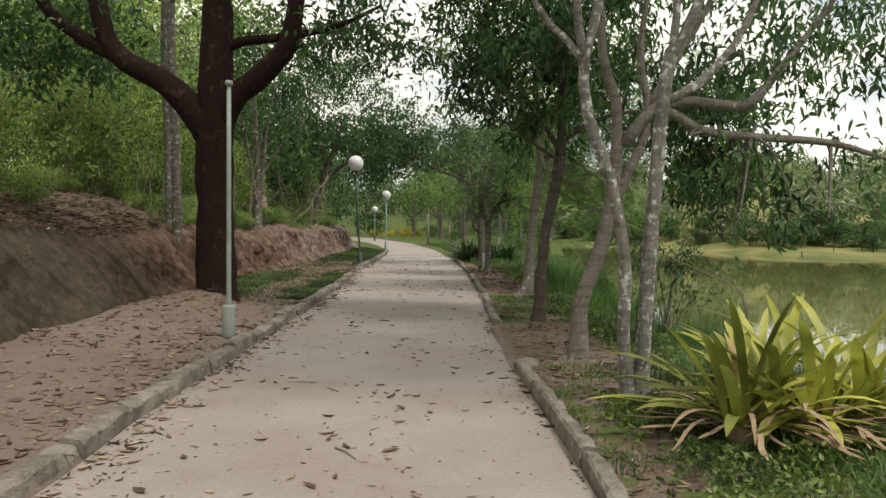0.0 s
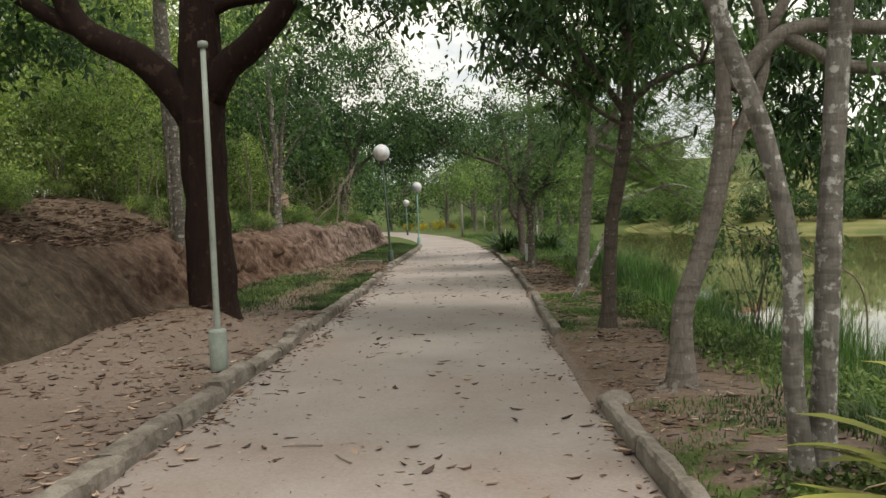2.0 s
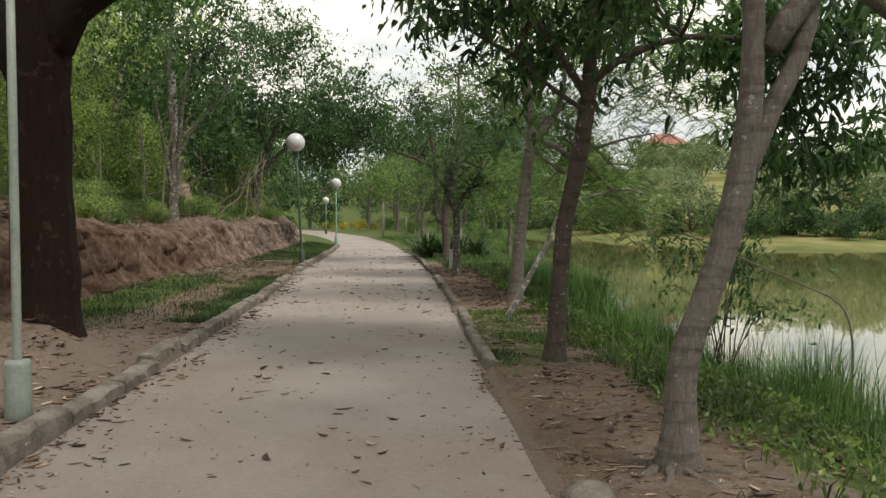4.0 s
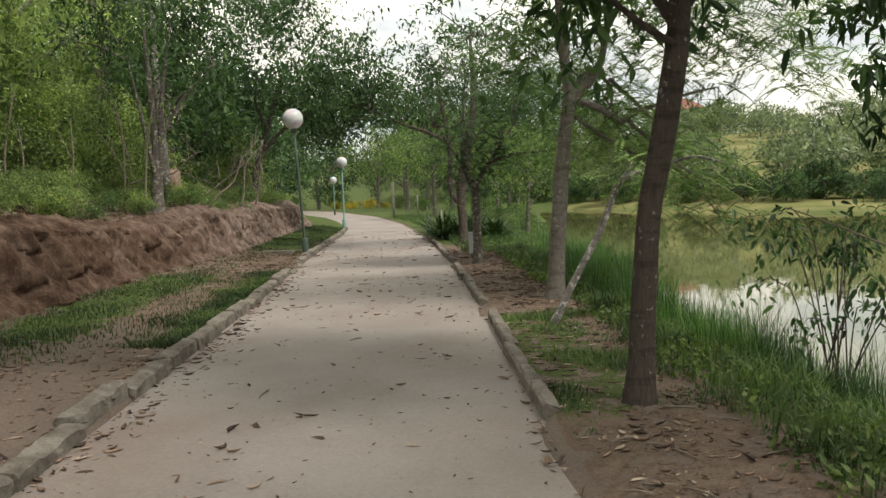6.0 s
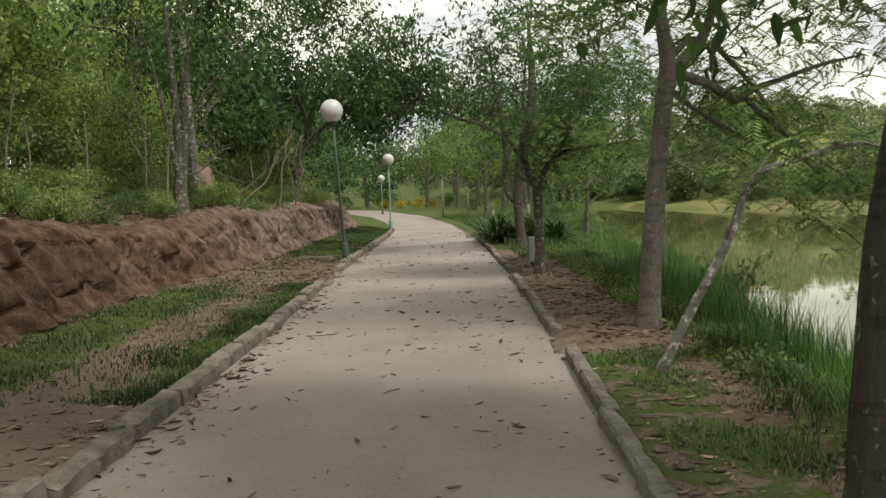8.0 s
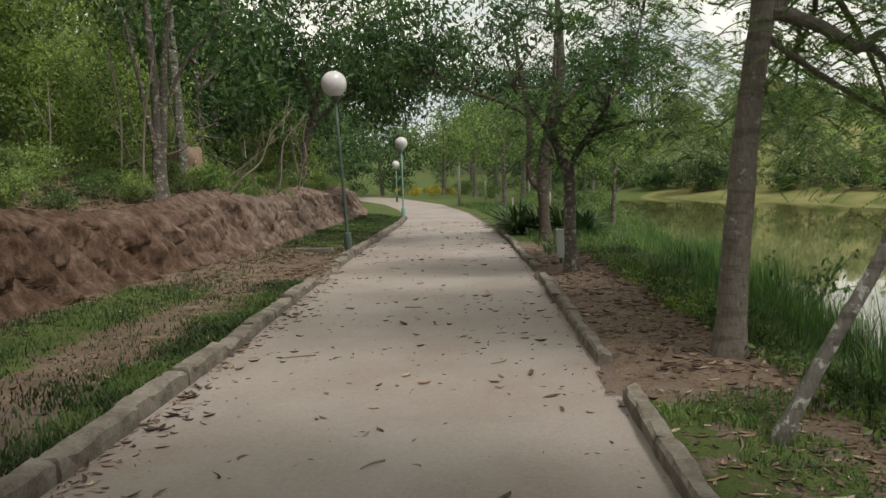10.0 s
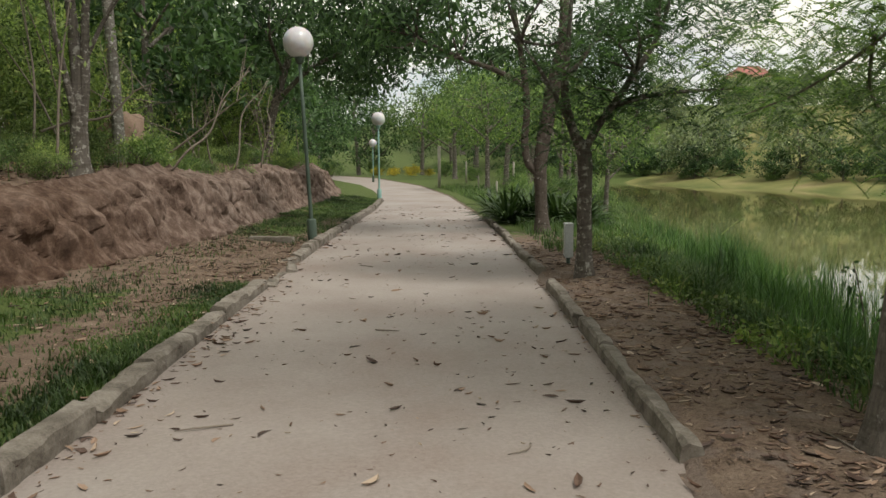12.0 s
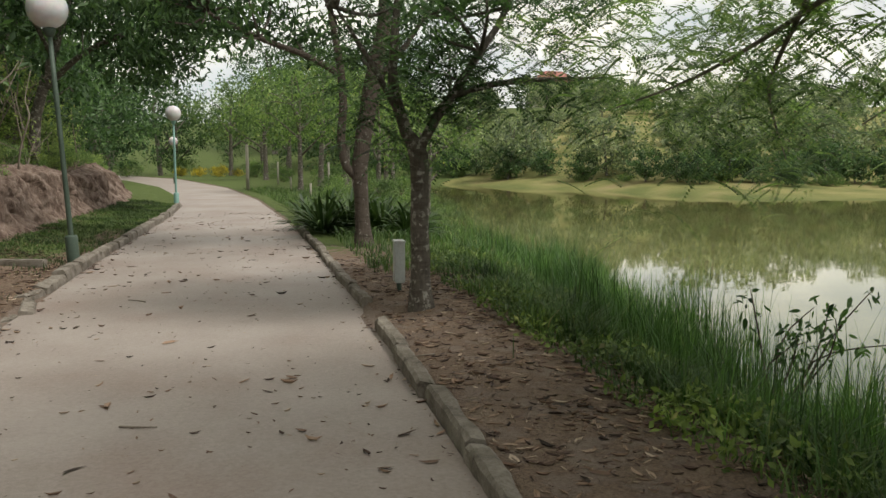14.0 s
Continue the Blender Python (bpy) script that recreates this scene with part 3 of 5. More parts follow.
def tree(name, at, trunk, trunk_r, limbs, crown_clouds, bark_m, leaf_m, label, group="", twig_goals=(), seed=1, flare=1.45):
    """A tree standing at `at`: trunk and limbs as bent stems, crowns of leaves. Points are in world coordinates."""
    root = base_of(name, at)
    tagged(root, label, "tree", group)
    t = shifted(trunk, at)
    r = list(trunk_r)
    d0 = Vector(t[1]) - Vector(t[0])
    t = [tuple(Vector(t[0]) - Vector((0, 0, 0.12))), t[0], tuple(Vector(t[0]) + d0 * min(0.5, 0.35 / max(d0.length, 0.01)))] + t[1:]
    r = [r[0] * flare * 1.15, r[0] * flare, r[0]] + r[1:]
    v, f = tube(t, r, 14, 0.16, seed)
    part_mesh("trunk", as_mesh("trunk", v, f, bark_m, True), root)
    tips = [t[-1]]
    for pts, radii in limbs:
        p = shifted(pts, at)
        v, f = tube(p, radii, 9, 0.12, seed + 3)
        part_mesh("limb", as_mesh("limb", v, f, bark_m, True), root)
        tips += p[1:]
    rng = np.random.default_rng(seed)
    if len(twig_goals):
        v, f = joined(twigs_to(rng, tips, [tuple(Vector(g) - Vector(at)) for g in twig_goals]))
        part_mesh("branchwork", as_mesh("branchwork", v, f, bark_m, True), root)["kind"] = "stuff"
    for cv, cf in crown_clouds:
        part_mesh("crown", as_mesh("crown", cv - np.asarray(at), cf, leaf_m), root)["kind"] = "stuff"
    return root

# ---- lamp posts ----


def ring_stack(profile, sides=20):
    """A turned shape from (radius, height) pairs, closed at both ends."""
    bm = bmesh.new()
    rings = [[bm.verts.new((r * math.cos(2 * math.pi * k / sides), r * math.sin(2 * math.pi * k / sides), z)) for k in range(sides)] for r, z in profile]
    for a, c in zip(rings, rings[1:]):
        for k in range(sides):
            f = bm.faces.new((a[k], a[(k + 1) % sides], c[(k + 1) % sides], c[k]))
            f.smooth = True
    bm.faces.new(list(reversed(rings[0])))
    bm.faces.new(rings[-1])
    return bm


def lamp_post(at, height, globe_r, pole_m, foot_m, label, lean=(0, 0), globe=True, pole_r=0.038):
    root = base_of("street_lamp", at)
    root.rotation_euler = (radians(lean[1]), radians(lean[0]), 0)
    tagged(root, label, "street lamp", "lamps along the path")
    part("pole", ring_stack([(pole_r, -0.1), (pole_r, 0.3), (pole_r * 0.96, height * 0.6), (pole_r * 0.85, height - globe_r)]), pole_m, root)
    part("foot_sleeve", ring_stack([(0.085, -0.15), (0.09, 0.0), (0.09, 0.34), (0.08, 0.37), (pole_r, 0.375)]), foot_m, root, "thick painted foot sleeve")
    if globe:
        part("neck", ring_stack([(pole_r * 0.9, height - globe_r - 0.12), (0.07, height - globe_r - 0.08), (0.09, height - globe_r - 0.02), (0.085, height - globe_r + 0.05)]), pole_m, root)
        prof = [(max(0.004, globe_r * math.sin(math.pi * i / 20)), height - globe_r * math.cos(math.pi * i / 20)) for i in range(21)]
        part("globe", ring_stack(prof, 32), M_GLOBE, root, "white opal globe")
    else:
        part("cap", ring_stack([(pole_r * 0.85, height - globe_r - 0.01), (0.05, height - globe_r), (0.05, height - globe_r + 0.05), (0.03, height - globe_r + 0.06)]), pole_m, root, "bare pole end without a globe")
    return root


lamp_post((-3.06, 10.95, 0.14), 3.45, 0.24, M_POST, M_POST, "grey-green lamp pole missing its globe, beside a kerb", (0, 0), False, 0.032)
lamp_post((-4.06, 29.95, 0.13), 3.68, 0.285, M_POST_DARK, M_POST_DARK, "leaning dark green lamp post with white globe", (-2.8, 0))
lamp_post((-4.95, 46.6, 0.12), 3.13, 0.27, M_POST_TEAL, M_POST_TEAL, "teal lamp post with white globe on the grass", (0, 0))
lamp_post((-9.26, 76.0, 0.12), 2.86, 0.3, M_POST_TEAL, M_POST_DARK, "far lamp post with white globe at the bend", (0, 0))

# ---- trees along the pond ----
R = np.random.default_rng


def cloud(seed, centre, radii, n, per, spread, size, slim=0.4, droop=0.5, hollow=0.4, fine=False):
    rng = R(seed)
    pts, c = clumps(rng, centre, radii, n, per, spread, hollow)
    return leaf_cloud(pts, rng, size, slim, droop, fine), c


def feather(seed, centre, radii, n, per, spread, length=0.26, pairs=8, leaflet=0.075):
    rng = R(seed)
    pts, c = clumps(rng, centre, radii, n, per, spread, 0.3)
    return fronds(rng, pts, length, pairs, leaflet), c


def along(seed, pts, n, spread):
    """Anchors scattered along a limb."""
    rng = R(seed)
    P = np.array(pts)
    t = rng.uniform(0, len(P) - 1.001, n)
    i = t.astype(int)
    return P[i] + (P[i + 1] - P[i]) * (t - i)[:, None] + rng.normal(size=(n, 3)) * spread


# big dark tree on the verge
c1, g1 = cloud(11, (-4.31, 13.73, 7.79), (4.6, 4.2, 2.2), 105, 45, 0.42, 0.2)
c1b, g1b = cloud(12, (-2.43, 14.29, 6.10), (1.9, 1.6, 0.9), 40, 40, 0.3, 0.17, 0.35, 0.9)
c1c, g1c = cloud(13, (-2.15, 14.11, 4.69), (1.5, 1.1, 0.6), 50, 36, 0.2, 0.15, 0.36, 0.9, 0.2)
c1d, g1d = cloud(14, (-7.12, 14.29, 4.79), (1.7, 1.2, 1.0), 70, 40, 0.24, 0.16, 0.4, 0.8, 0.2)
tree("tree", (-4.04, 13.45, 0.29), [(-4.02, 13.45, 0.29), (-4.05, 13.45, 1.41), (-4.07, 13.45, 2.44), (-4.05, 13.45, 3.38), (-4.01, 13.45, 5.16), (-3.93, 13.54, 7.13)], (0.33, 0.3, 0.285, 0.29, 0.23, 0.13),
     [([(-4.12, 13.45, 2.96), (-4.35, 13.45, 3.33), (-4.88, 13.45, 3.83), (-5.66, 13.45, 4.29), (-5.98, 13.45, 5.14), (-6.18, 13.54, 6.66)], (0.27, 0.25, 0.2, 0.17, 0.15, 0.08)),
      ([(-5.62, 13.45, 4.24), (-6.17, 13.45, 4.51), (-6.84, 13.45, 5.07), (-7.40, 13.54, 6.29)], (0.13, 0.12, 0.1, 0.05)),
      ([(-3.93, 13.45, 3.24), (-3.70, 13.40, 3.61), (-3.24, 13.36, 3.97), (-2.85, 13.36, 4.42), (-2.71, 13.36, 5.16), (-2.43, 13.54, 6.47)], (0.22, 0.2, 0.18, 0.16, 0.13, 0.07)),
      ([(-3.93, 13.45, 4.32), (-3.65, 13.45, 4.47), (-2.96, 13.45, 4.55), (-2.06, 13.45, 4.73), (-1.40, 13.54, 5.07)], (0.09, 0.085, 0.07, 0.045, 0.02))],
     [c1, c1b, c1c, c1d], M_DARK_BARK, M_LEAF_DARK, "large forked tree with dark reddish-brown trunk", twig_goals=list(g1[:30]) + list(g1b[:12]) + list(g1c[:14]) + list(g1d[:14]), seed=2, flare=1.12)

# two pale mottled trunks by the strap-leaved plant
c2, g2 = cloud(21, (1.2, 7.9, 5.7), (2.0, 2.0, 1.2), 84, 40, 0.26, 0.12, fine=True)
tree("tree", (1.37, 7.3, 0.1), [(1.39, 7.3, 0.1), (1.35, 7.3, 0.7), (1.35, 7.3, 1.3), (1.22, 7.3, 1.95), (1.03, 7.3, 2.49), (1.0, 7.3, 2.95), (1.1, 7.3, 3.35), (1.2, 7.4, 4.8)], (0.056, 0.052, 0.049, 0.046, 0.045, 0.042, 0.04, 0.016),
     [([(1.01, 7.3, 2.9), (0.84, 7.3, 3.1), (0.6, 7.35, 3.4), (0.3, 7.4, 4.3)], (0.035, 0.03, 0.025, 0.012)),
      ([(1.0, 7.3, 2.95), (0.93, 7.25, 3.3), (0.9, 7.2, 4.4)], (0.04, 0.035, 0.015))],
     [c2], M_PALE_BARK, M_LEAF_DARK, "slender crooked tree with pale blotched bark", twig_goals=g2[:16], seed=3)
c3, g3 = cloud(22, (2.2, 8.0, 5.9), (2.1, 2.1, 1.2), 80, 40, 0.26, 0.12, fine=True)
tree("tree", (1.52, 7.35, 0.1), [(1.5, 7.35, 0.1), (1.53, 7.35, 0.7), (1.57, 7.35, 1.5), (1.64, 7.35, 2.5), (1.71, 7.35, 3.0), (1.93, 7.4, 3.4), (2.1, 7.5, 5)], (0.066, 0.062, 0.06, 0.058, 0.054, 0.042, 0.016),
     [([(1.68, 7.35, 2.85), (1.75, 7.35, 3.3), (1.7, 7.4, 4.6)], (0.04, 0.035, 0.015)),
      ([(1.66, 7.35, 2.6), (1.95, 7.4, 2.75), (2.4, 7.6, 3.3), (2.8, 7.8, 4.4)], (0.045, 0.04, 0.03, 0.012))],
     [c3], M_PALE_BARK, M_LEAF_DARK, "slender straight tree with pale smooth bark", twig_goals=g3[:16], seed=4)

# leaning pale tree with the long limb over the water
limb_a = [(1.8, 9.85, 2.5), (2.08, 9.85, 2.85), (2.4, 9.87, 2.99), (3.03, 9.9, 2.94), (3.25, 9.9, 3.0), (3.6, 9.95, 3.42), (4.05, 10, 4.0), (4.5, 10.1, 4.6)]
limb_b = [(2.2, 9.85, 2.92), (2.45, 9.9, 2.8), (2.7, 9.92, 2.66), (3.25, 9.95, 2.6), (4.16, 10, 2.54), (4.9, 10.1, 2.35)]
c4, g4 = cloud(31, (2.2, 10.6, 6.0), (2.8, 2.3, 1.3), 96, 40, 0.3, 0.13, fine=True)
hang = np.concatenate([along(32, [(2.9, 9.9, 2.55), (3.3, 9.95, 2.1), (3.6, 10, 1.7), (3.9, 10, 1.95)], 240, 0.2), along(33, limb_b[2:], 170, 0.22) - np.array([0, 0, 0.15]), along(34, [(4.5, 10, 2.6), (4.75, 10, 1.9), (4.85, 10, 1.4)], 150, 0.2), along(35, limb_a[4:], 300, 0.35), clumps(R(37), (2.8, 11.2, 4.2), (2.6, 1.6, 0.9), 56, 26, 0.18, 0.2)[0], clumps(R(39), (3.1, 10.1, 3.25), (1.2, 0.8, 0.45), 13, 24, 0.16, 0.2)[0], clumps(R(38), (4.6, 10.6, 3.6), (0.9, 1.0, 0.9), 22, 24, 0.2, 0.2)[0], clumps(R(40), (4.4, 11.6, 4.9), (2.0, 1.4, 0.9), 40, 26, 0.18, 0.2)[0]])
leaning = tree("tree", (1.31, 9.85, 0.05), [(1.31, 9.85, 0.05), (1.34, 9.85, 0.72), (1.52, 9.85, 1.22), (1.66, 9.85, 1.75), (1.72, 9.85, 2.4), (1.7, 9.85, 3.0), (1.55, 9.85, 3.5), (1.5, 9.9, 4.6), (1.5, 10.1, 6)], (0.1, 0.086, 0.082, 0.08, 0.064, 0.056, 0.05, 0.04, 0.016),
     [([(1.66, 9.85, 1.72), (1.83, 9.87, 2.15), (1.98, 9.87, 2.45), (2.08, 9.9, 2.9), (2.0, 10, 3.6), (2.2, 10.1, 5)], (0.068, 0.06, 0.056, 0.05, 0.04, 0.016)),
      (limb_a, (0.075, 0.07, 0.065, 0.06, 0.055, 0.045, 0.03, 0.012)), (limb_b, (0.06, 0.055, 0.055, 0.05, 0.04, 0.02)),
      ([(2.1, 9.9, 2.95), (2.35, 9.95, 3.4), (2.8, 10, 4.2), (3.1, 10.2, 5.2)], (0.05, 0.045, 0.03, 0.012))],
     [c4, leaf_cloud(hang, R(36), 0.13, 0.36, 1.0, True)], M_SMOOTH_BARK, M_LEAF_DARK, "leaning pale-barked tree with a limb over the water", twig_goals=list(g4[:26]) + [tuple(p) for p in hang[::26]], seed=5)

for a, L in ((3.4, 0.75), (4.1, 0.6), (4.9, 0.7), (5.7, 0.9), (2.7, 0.45)):
    c_, s_ = math.cos(a), math.sin(a)
    far_z = ground_z(1.31 + c_ * L, 9.85 + s_ * L) - 0.05
    v, f = tube([(0, 0, 0.12), (c_ * 0.13, s_ * 0.13, 0.03), (c_ * L * 0.5 - s_ * 0.05, s_ * L * 0.5 + c_ * 0.05, far_z * 0.5 - 0.002), (c_ * L, s_ * L, far_z - 0.04)], (0.04, 0.032, 0.02, 0.008), 7, 0.2, 3)
    part_mesh("root", as_mesh("root", v, f, M_SMOOTH_BARK, True), leaning)

# dark straight tree
c5, g5 = cloud(41, (1.0, 13.5, 5.05), (1.6, 1.7, 2.4), 235, 50, 0.2, 0.15, 0.36, 0.9, 0.25, True)
tree("tree", (1.15, 13.35, 0.05), [(1.14, 13.35, 0.05), (1.18, 13.35, 0.7), (1.23, 13.35, 1.4), (1.4, 13.35, 2.3), (1.47, 13.35, 2.9), (1.5, 13.4, 4.2), (1.4, 13.5, 5.6)], (0.095, 0.09, 0.087, 0.084, 0.078, 0.05, 0.016),
     [([(1.47, 13.35, 2.85), (1.75, 13.35, 3.1), (2.4, 13.4, 3.35), (3.2, 13.6, 3.4), (4.4, 13.9, 3.6)], (0.05, 0.045, 0.035, 0.025, 0.01)), ([(1.45, 13.35, 2.75), (1.1, 13.4, 3.3), (0.5, 13.6, 4.2)], (0.045, 0.04, 0.015)),
      ([(1.44, 13.3, 2.6), (1.15, 13.2, 2.75), (0.7, 13.1, 3.1)], (0.03, 0.025, 0.01))],
     [c5, leaf_cloud(np.concatenate([along(42, [(2.2, 13.4, 3.3), (3.2, 13.6, 3.3), (4.4, 13.9, 3.5)], 260, 0.25), clumps(R(44), (3.7, 13.9, 3.5), (1.3, 0.9, 0.7), 74, 26, 0.17, 0.1)[0], clumps(R(45), (4.0, 14.0, 2.6), (1.2, 0.9, 0.9), 66, 26, 0.15, 0.1)[0]]), R(43), 0.15, 0.35, 1.0, True)], M_BROWN_BARK, M_LEAF_DARK, "straight tree with dark brown lichen-spotted trunk", twig_goals=g5[:24], seed=6)

# sturdy tree with feathery limbs
limb_c = [(1.62, 19.0, 2.85), (1.74, 18.95, 2.84), (2.05, 18.9, 2.71), (2.32, 18.9, 2.53), (2.46, 18.9, 2.63), (2.83, 18.95, 2.75), (3.27, 19.0, 2.89), (3.8, 19.2, 3.0)]
limb_d = [(1.62, 19.0, 3.0), (2.0, 19.4, 3.3), (2.5, 20.3, 3.12), (2.6, 21.6, 2.7), (2.5, 23.2, 2.3), (2.3, 24.6, 2.1)]
limb_e = [(2.3, 19.5, 3.2), (3.1, 20.6, 2.8), (3.9, 21.9, 2.35), (4.4, 23.0, 2.25), (4.7, 24.2, 1.95)]
limb_f = [(1.6, 19.0, 2.7), (2.0, 19.0, 2.4), (2.6, 19.1, 2.05), (3.2, 19.3, 1.85), (3.7, 19.6, 1.45), (4.0, 19.8, 1.1)]
limb_k = [(2.4, 18.9, 2.57), (2.55, 18.88, 2.4), (2.72, 18.85, 2.26), (2.98, 18.8, 1.98), (3.54, 18.8, 1.61), (4.0, 18.8, 1.5)]
limb_m = [(2.4, 20.4, 3.05), (3.0, 22.2, 2.85), (3.6, 24.0, 2.6), (4.0, 25.6, 2.25)]
limb_n = [(2.55, 22.0, 2.62), (3.2, 23.4, 2.25), (4.1, 24.7, 1.95), (4.7, 25.4, 1.6)]
c6, g6 = cloud(51, (1.5, 19.3, 5.8), (2.3, 2.2, 2.1), 165, 40, 0.3, 0.15, 0.36, 0.8, 0.3)
f6 = fronds(R(52), np.concatenate([along(53, limb_c[1:], 190, 0.3), along(54, limb_d[1:], 420, 0.38), along(55, limb_e[1:], 300, 0.36), along(56, limb_f[2:], 220, 0.32), along(60, limb_k[1:], 120, 0.3), along(63, limb_m, 300, 0.35), along(64, limb_n, 260, 0.3), clumps(R(65), (3.2, 24.6, 2.75), (2.0, 1.7, 0.7), 60, 8, 0.28, 0.1)[0]]), 0.3, 12, 0.062)
f6b = fronds(R(66), np.concatenate([clumps(R(57), (3.5, 20.0, 3.9), (2.6, 2.6, 0.8), 70, 9, 0.28, 0.1)[0], clumps(R(58), (1.2, 20.5, 3.9), (1.4, 2.0, 0.5), 34, 9, 0.3, 0.1)[0], clumps(R(59), (3.8, 19.6, 4.9), (3.2, 2.8, 1.3), 110, 9, 0.3, 0.1)[0], clumps(R(67), (4.6, 18.6, 3.6), (1.5, 1.2, 0.9), 46, 9, 0.24, 0.1)[0]]), 0.3, 10, 0.075)
tree("tree", (1.34, 19.0, 0.05), [(1.34, 19.0, 0.05), (1.4, 19, 0.9), (1.47, 19, 1.7), (1.55, 19, 2.4), (1.62, 19, 2.95), (1.56, 19.05, 3.5), (1.5, 19.2, 4.7), (1.4, 19.3, 6)], (0.118, 0.108, 0.105, 0.1, 0.094, 0.072, 0.05, 0.016),
     [([(1.6, 19, 2.8), (1.84, 19, 3.06), (2.08, 19.05, 3.4), (2.3, 19.2, 4.6)], (0.08, 0.072, 0.055, 0.02)),
      (limb_c, (0.06, 0.056, 0.05, 0.045, 0.038, 0.03, 0.022, 0.01)), (limb_d, (0.045, 0.036, 0.027, 0.02, 0.014, 0.006)), (limb_e, (0.032, 0.028, 0.02, 0.014, 0.007)), (limb_f, (0.028, 0.026, 0.022, 0.018, 0.013, 0.006)), (limb_k, (0.03, 0.028, 0.026, 0.02, 0.013, 0.006)), (limb_m, (0.026, 0.022, 0.015, 0.006)), (limb_n, (0.02, 0.017, 0.012, 0.005))],
     [c6, f6, f6b], M_SMOOTH_BARK, M_LEAF_MID, "grey-barked tree with feathery limbs over the pond", twig_goals=g6[:20], seed=7)

# thin arching sapling
sap_end = [(1.7, 16.75, 1.49), (1.82, 16.78, 1.7), (2.03, 16.8, 1.79), (2.36, 16.85, 1.87), (2.75, 16.95, 1.95), (3.3, 17.2, 1.8)]
f7 = fronds(R(61), along(62, sap_end[1:], 70, 0.22), 0.28, 8, 0.08)
tree("sapling", (0.97, 16.7, 0.03), [(0.97, 16.7, 0.03), (1.24, 16.7, 0.58), (1.54, 16.72, 1.11)] + sap_end, (0.046, 0.042, 0.038, 0.035, 0.033, 0.03, 0.026, 0.02, 0.008), [([(1.54, 16.72, 1.11), (1.66, 16.65, 1.5), (1.9, 16.6, 1.9)], (0.015, 0.012, 0.006))],
     [f7], M_PALE_BARK, M_LEAF_LIGHT, "thin pale sapling arching towards the water", seed=8, flare=1.2)

# pair of trees further on
limb_g = [(0.54, 25.5, 1.7), (0.72, 25.5, 2.04), (0.9, 25.5, 2.28), (1.2, 25.5, 2.74), (1.5, 25.6, 3.21), (1.8, 25.8, 4.2)]
limb_h = [(0.9, 25.5, 2.28), (1.32, 25.5, 2.4), (1.87, 25.5, 2.46), (2.6, 25.6, 2.5)]
f8, g8 = feather(71, (0.6, 25.6, 3.7), (1.6, 1.6, 1.6), 74, 14, 0.24)
f8b = fronds(R(72), np.concatenate([along(73, limb_h, 170, 0.28), along(74, [(0.4, 25.4, 2.0), (0.2, 25.3, 2.4), (0.7, 25.2, 2.6)], 200, 0.35)]), 0.28, 8, 0.08)
f8c, g8c = feather(75, (2.1, 26.3, 3.7), (1.3, 1.3, 0.9), 60, 13, 0.24)
tree("tree", (0.56, 25.5, 0.05), [(0.56, 25.5, 0.05), (0.55, 25.5, 0.8), (0.54, 25.5, 1.65), (0.42, 25.5, 1.9), (0.28, 25.5, 2.4), (0.31, 25.5, 2.95), (0.4, 25.6, 4.2)], (0.105, 0.098, 0.1, 0.064, 0.052, 0.042, 0.012),
     [(limb_g, (0.056, 0.052, 0.046, 0.04, 0.032, 0.012)), (limb_h, (0.04, 0.035, 0.025, 0.01)), ([(0.4, 25.5, 1.95), (0.1, 25.4, 2.5), (-0.3, 25.3, 3.1)], (0.035, 0.03, 0.01))],
     [f8, f8b, f8c], M_GREY_BARK, M_LEAF_DARK, "small spreading tree with feathery bright green leaves", twig_goals=g8[:24], seed=9)
limb_i = [(0.36, 31.5, 1.3), (0.14, 31.5, 1.5), (0.06, 31.5, 1.95), (0.1, 31.5, 2.6), (0.06, 31.5, 3.2), (-0.08, 31.5, 4.1), (-0.3, 31.6, 5.4)]
limb_j = [(0.06, 31.5, 3.1), (-0.54, 31.5, 3.42), (-1.3, 31.6, 3.7), (-2.2, 32.2, 4.2), (-3.3, 33.2, 4.8)]
c9, g9 = cloud(81, (0.1, 32.0, 5.5), (3.7, 3.0, 2.1), 100, 44, 0.25, 0.18, 0.38, 0.8, 0.25)
c9b, g9b = cloud(82, (-1.6, 32.2, 4.4), (1.6, 1.5, 0.7), 46, 36, 0.3, 0.18, 0.36, 0.9)
c9c, g9c = cloud(83, (-3.3, 33.4, 5.2), (1.7, 1.9, 1.3), 80, 40, 0.32, 0.19, 0.38, 0.8, 0.2)
tree("tree", (0.4, 31.5, 0.08), [(0.43, 31.5, 0.08), (0.4, 31.5, 0.95), (0.38, 31.5, 1.5), (0.52, 31.5, 2.44), (0.71, 31.5, 3.43), (0.86, 31.5, 4.3), (0.8, 31.6, 6.2)], (0.13, 0.122, 0.135, 0.15, 0.14, 0.12, 0.03),
     [(limb_i, (0.08, 0.078, 0.076, 0.074, 0.07, 0.055, 0.02)), (limb_j, (0.06, 0.055, 0.045, 0.035, 0.015)), ([(0.6, 31.5, 2.9), (1.2, 31.6, 3.6), (2.0, 31.8, 4.8)], (0.06, 0.05, 0.02))],
     [c9, c9b, c9c], M_BROWN_BARK, M_LEAF_DARK, "broad dark-leaved tree reaching over the path", twig_goals=list(g9[:30]) + list(g9b[:12]) + list(g9c[:16]), seed=10)


# ---- generic trees and bushes, built once and copied ----


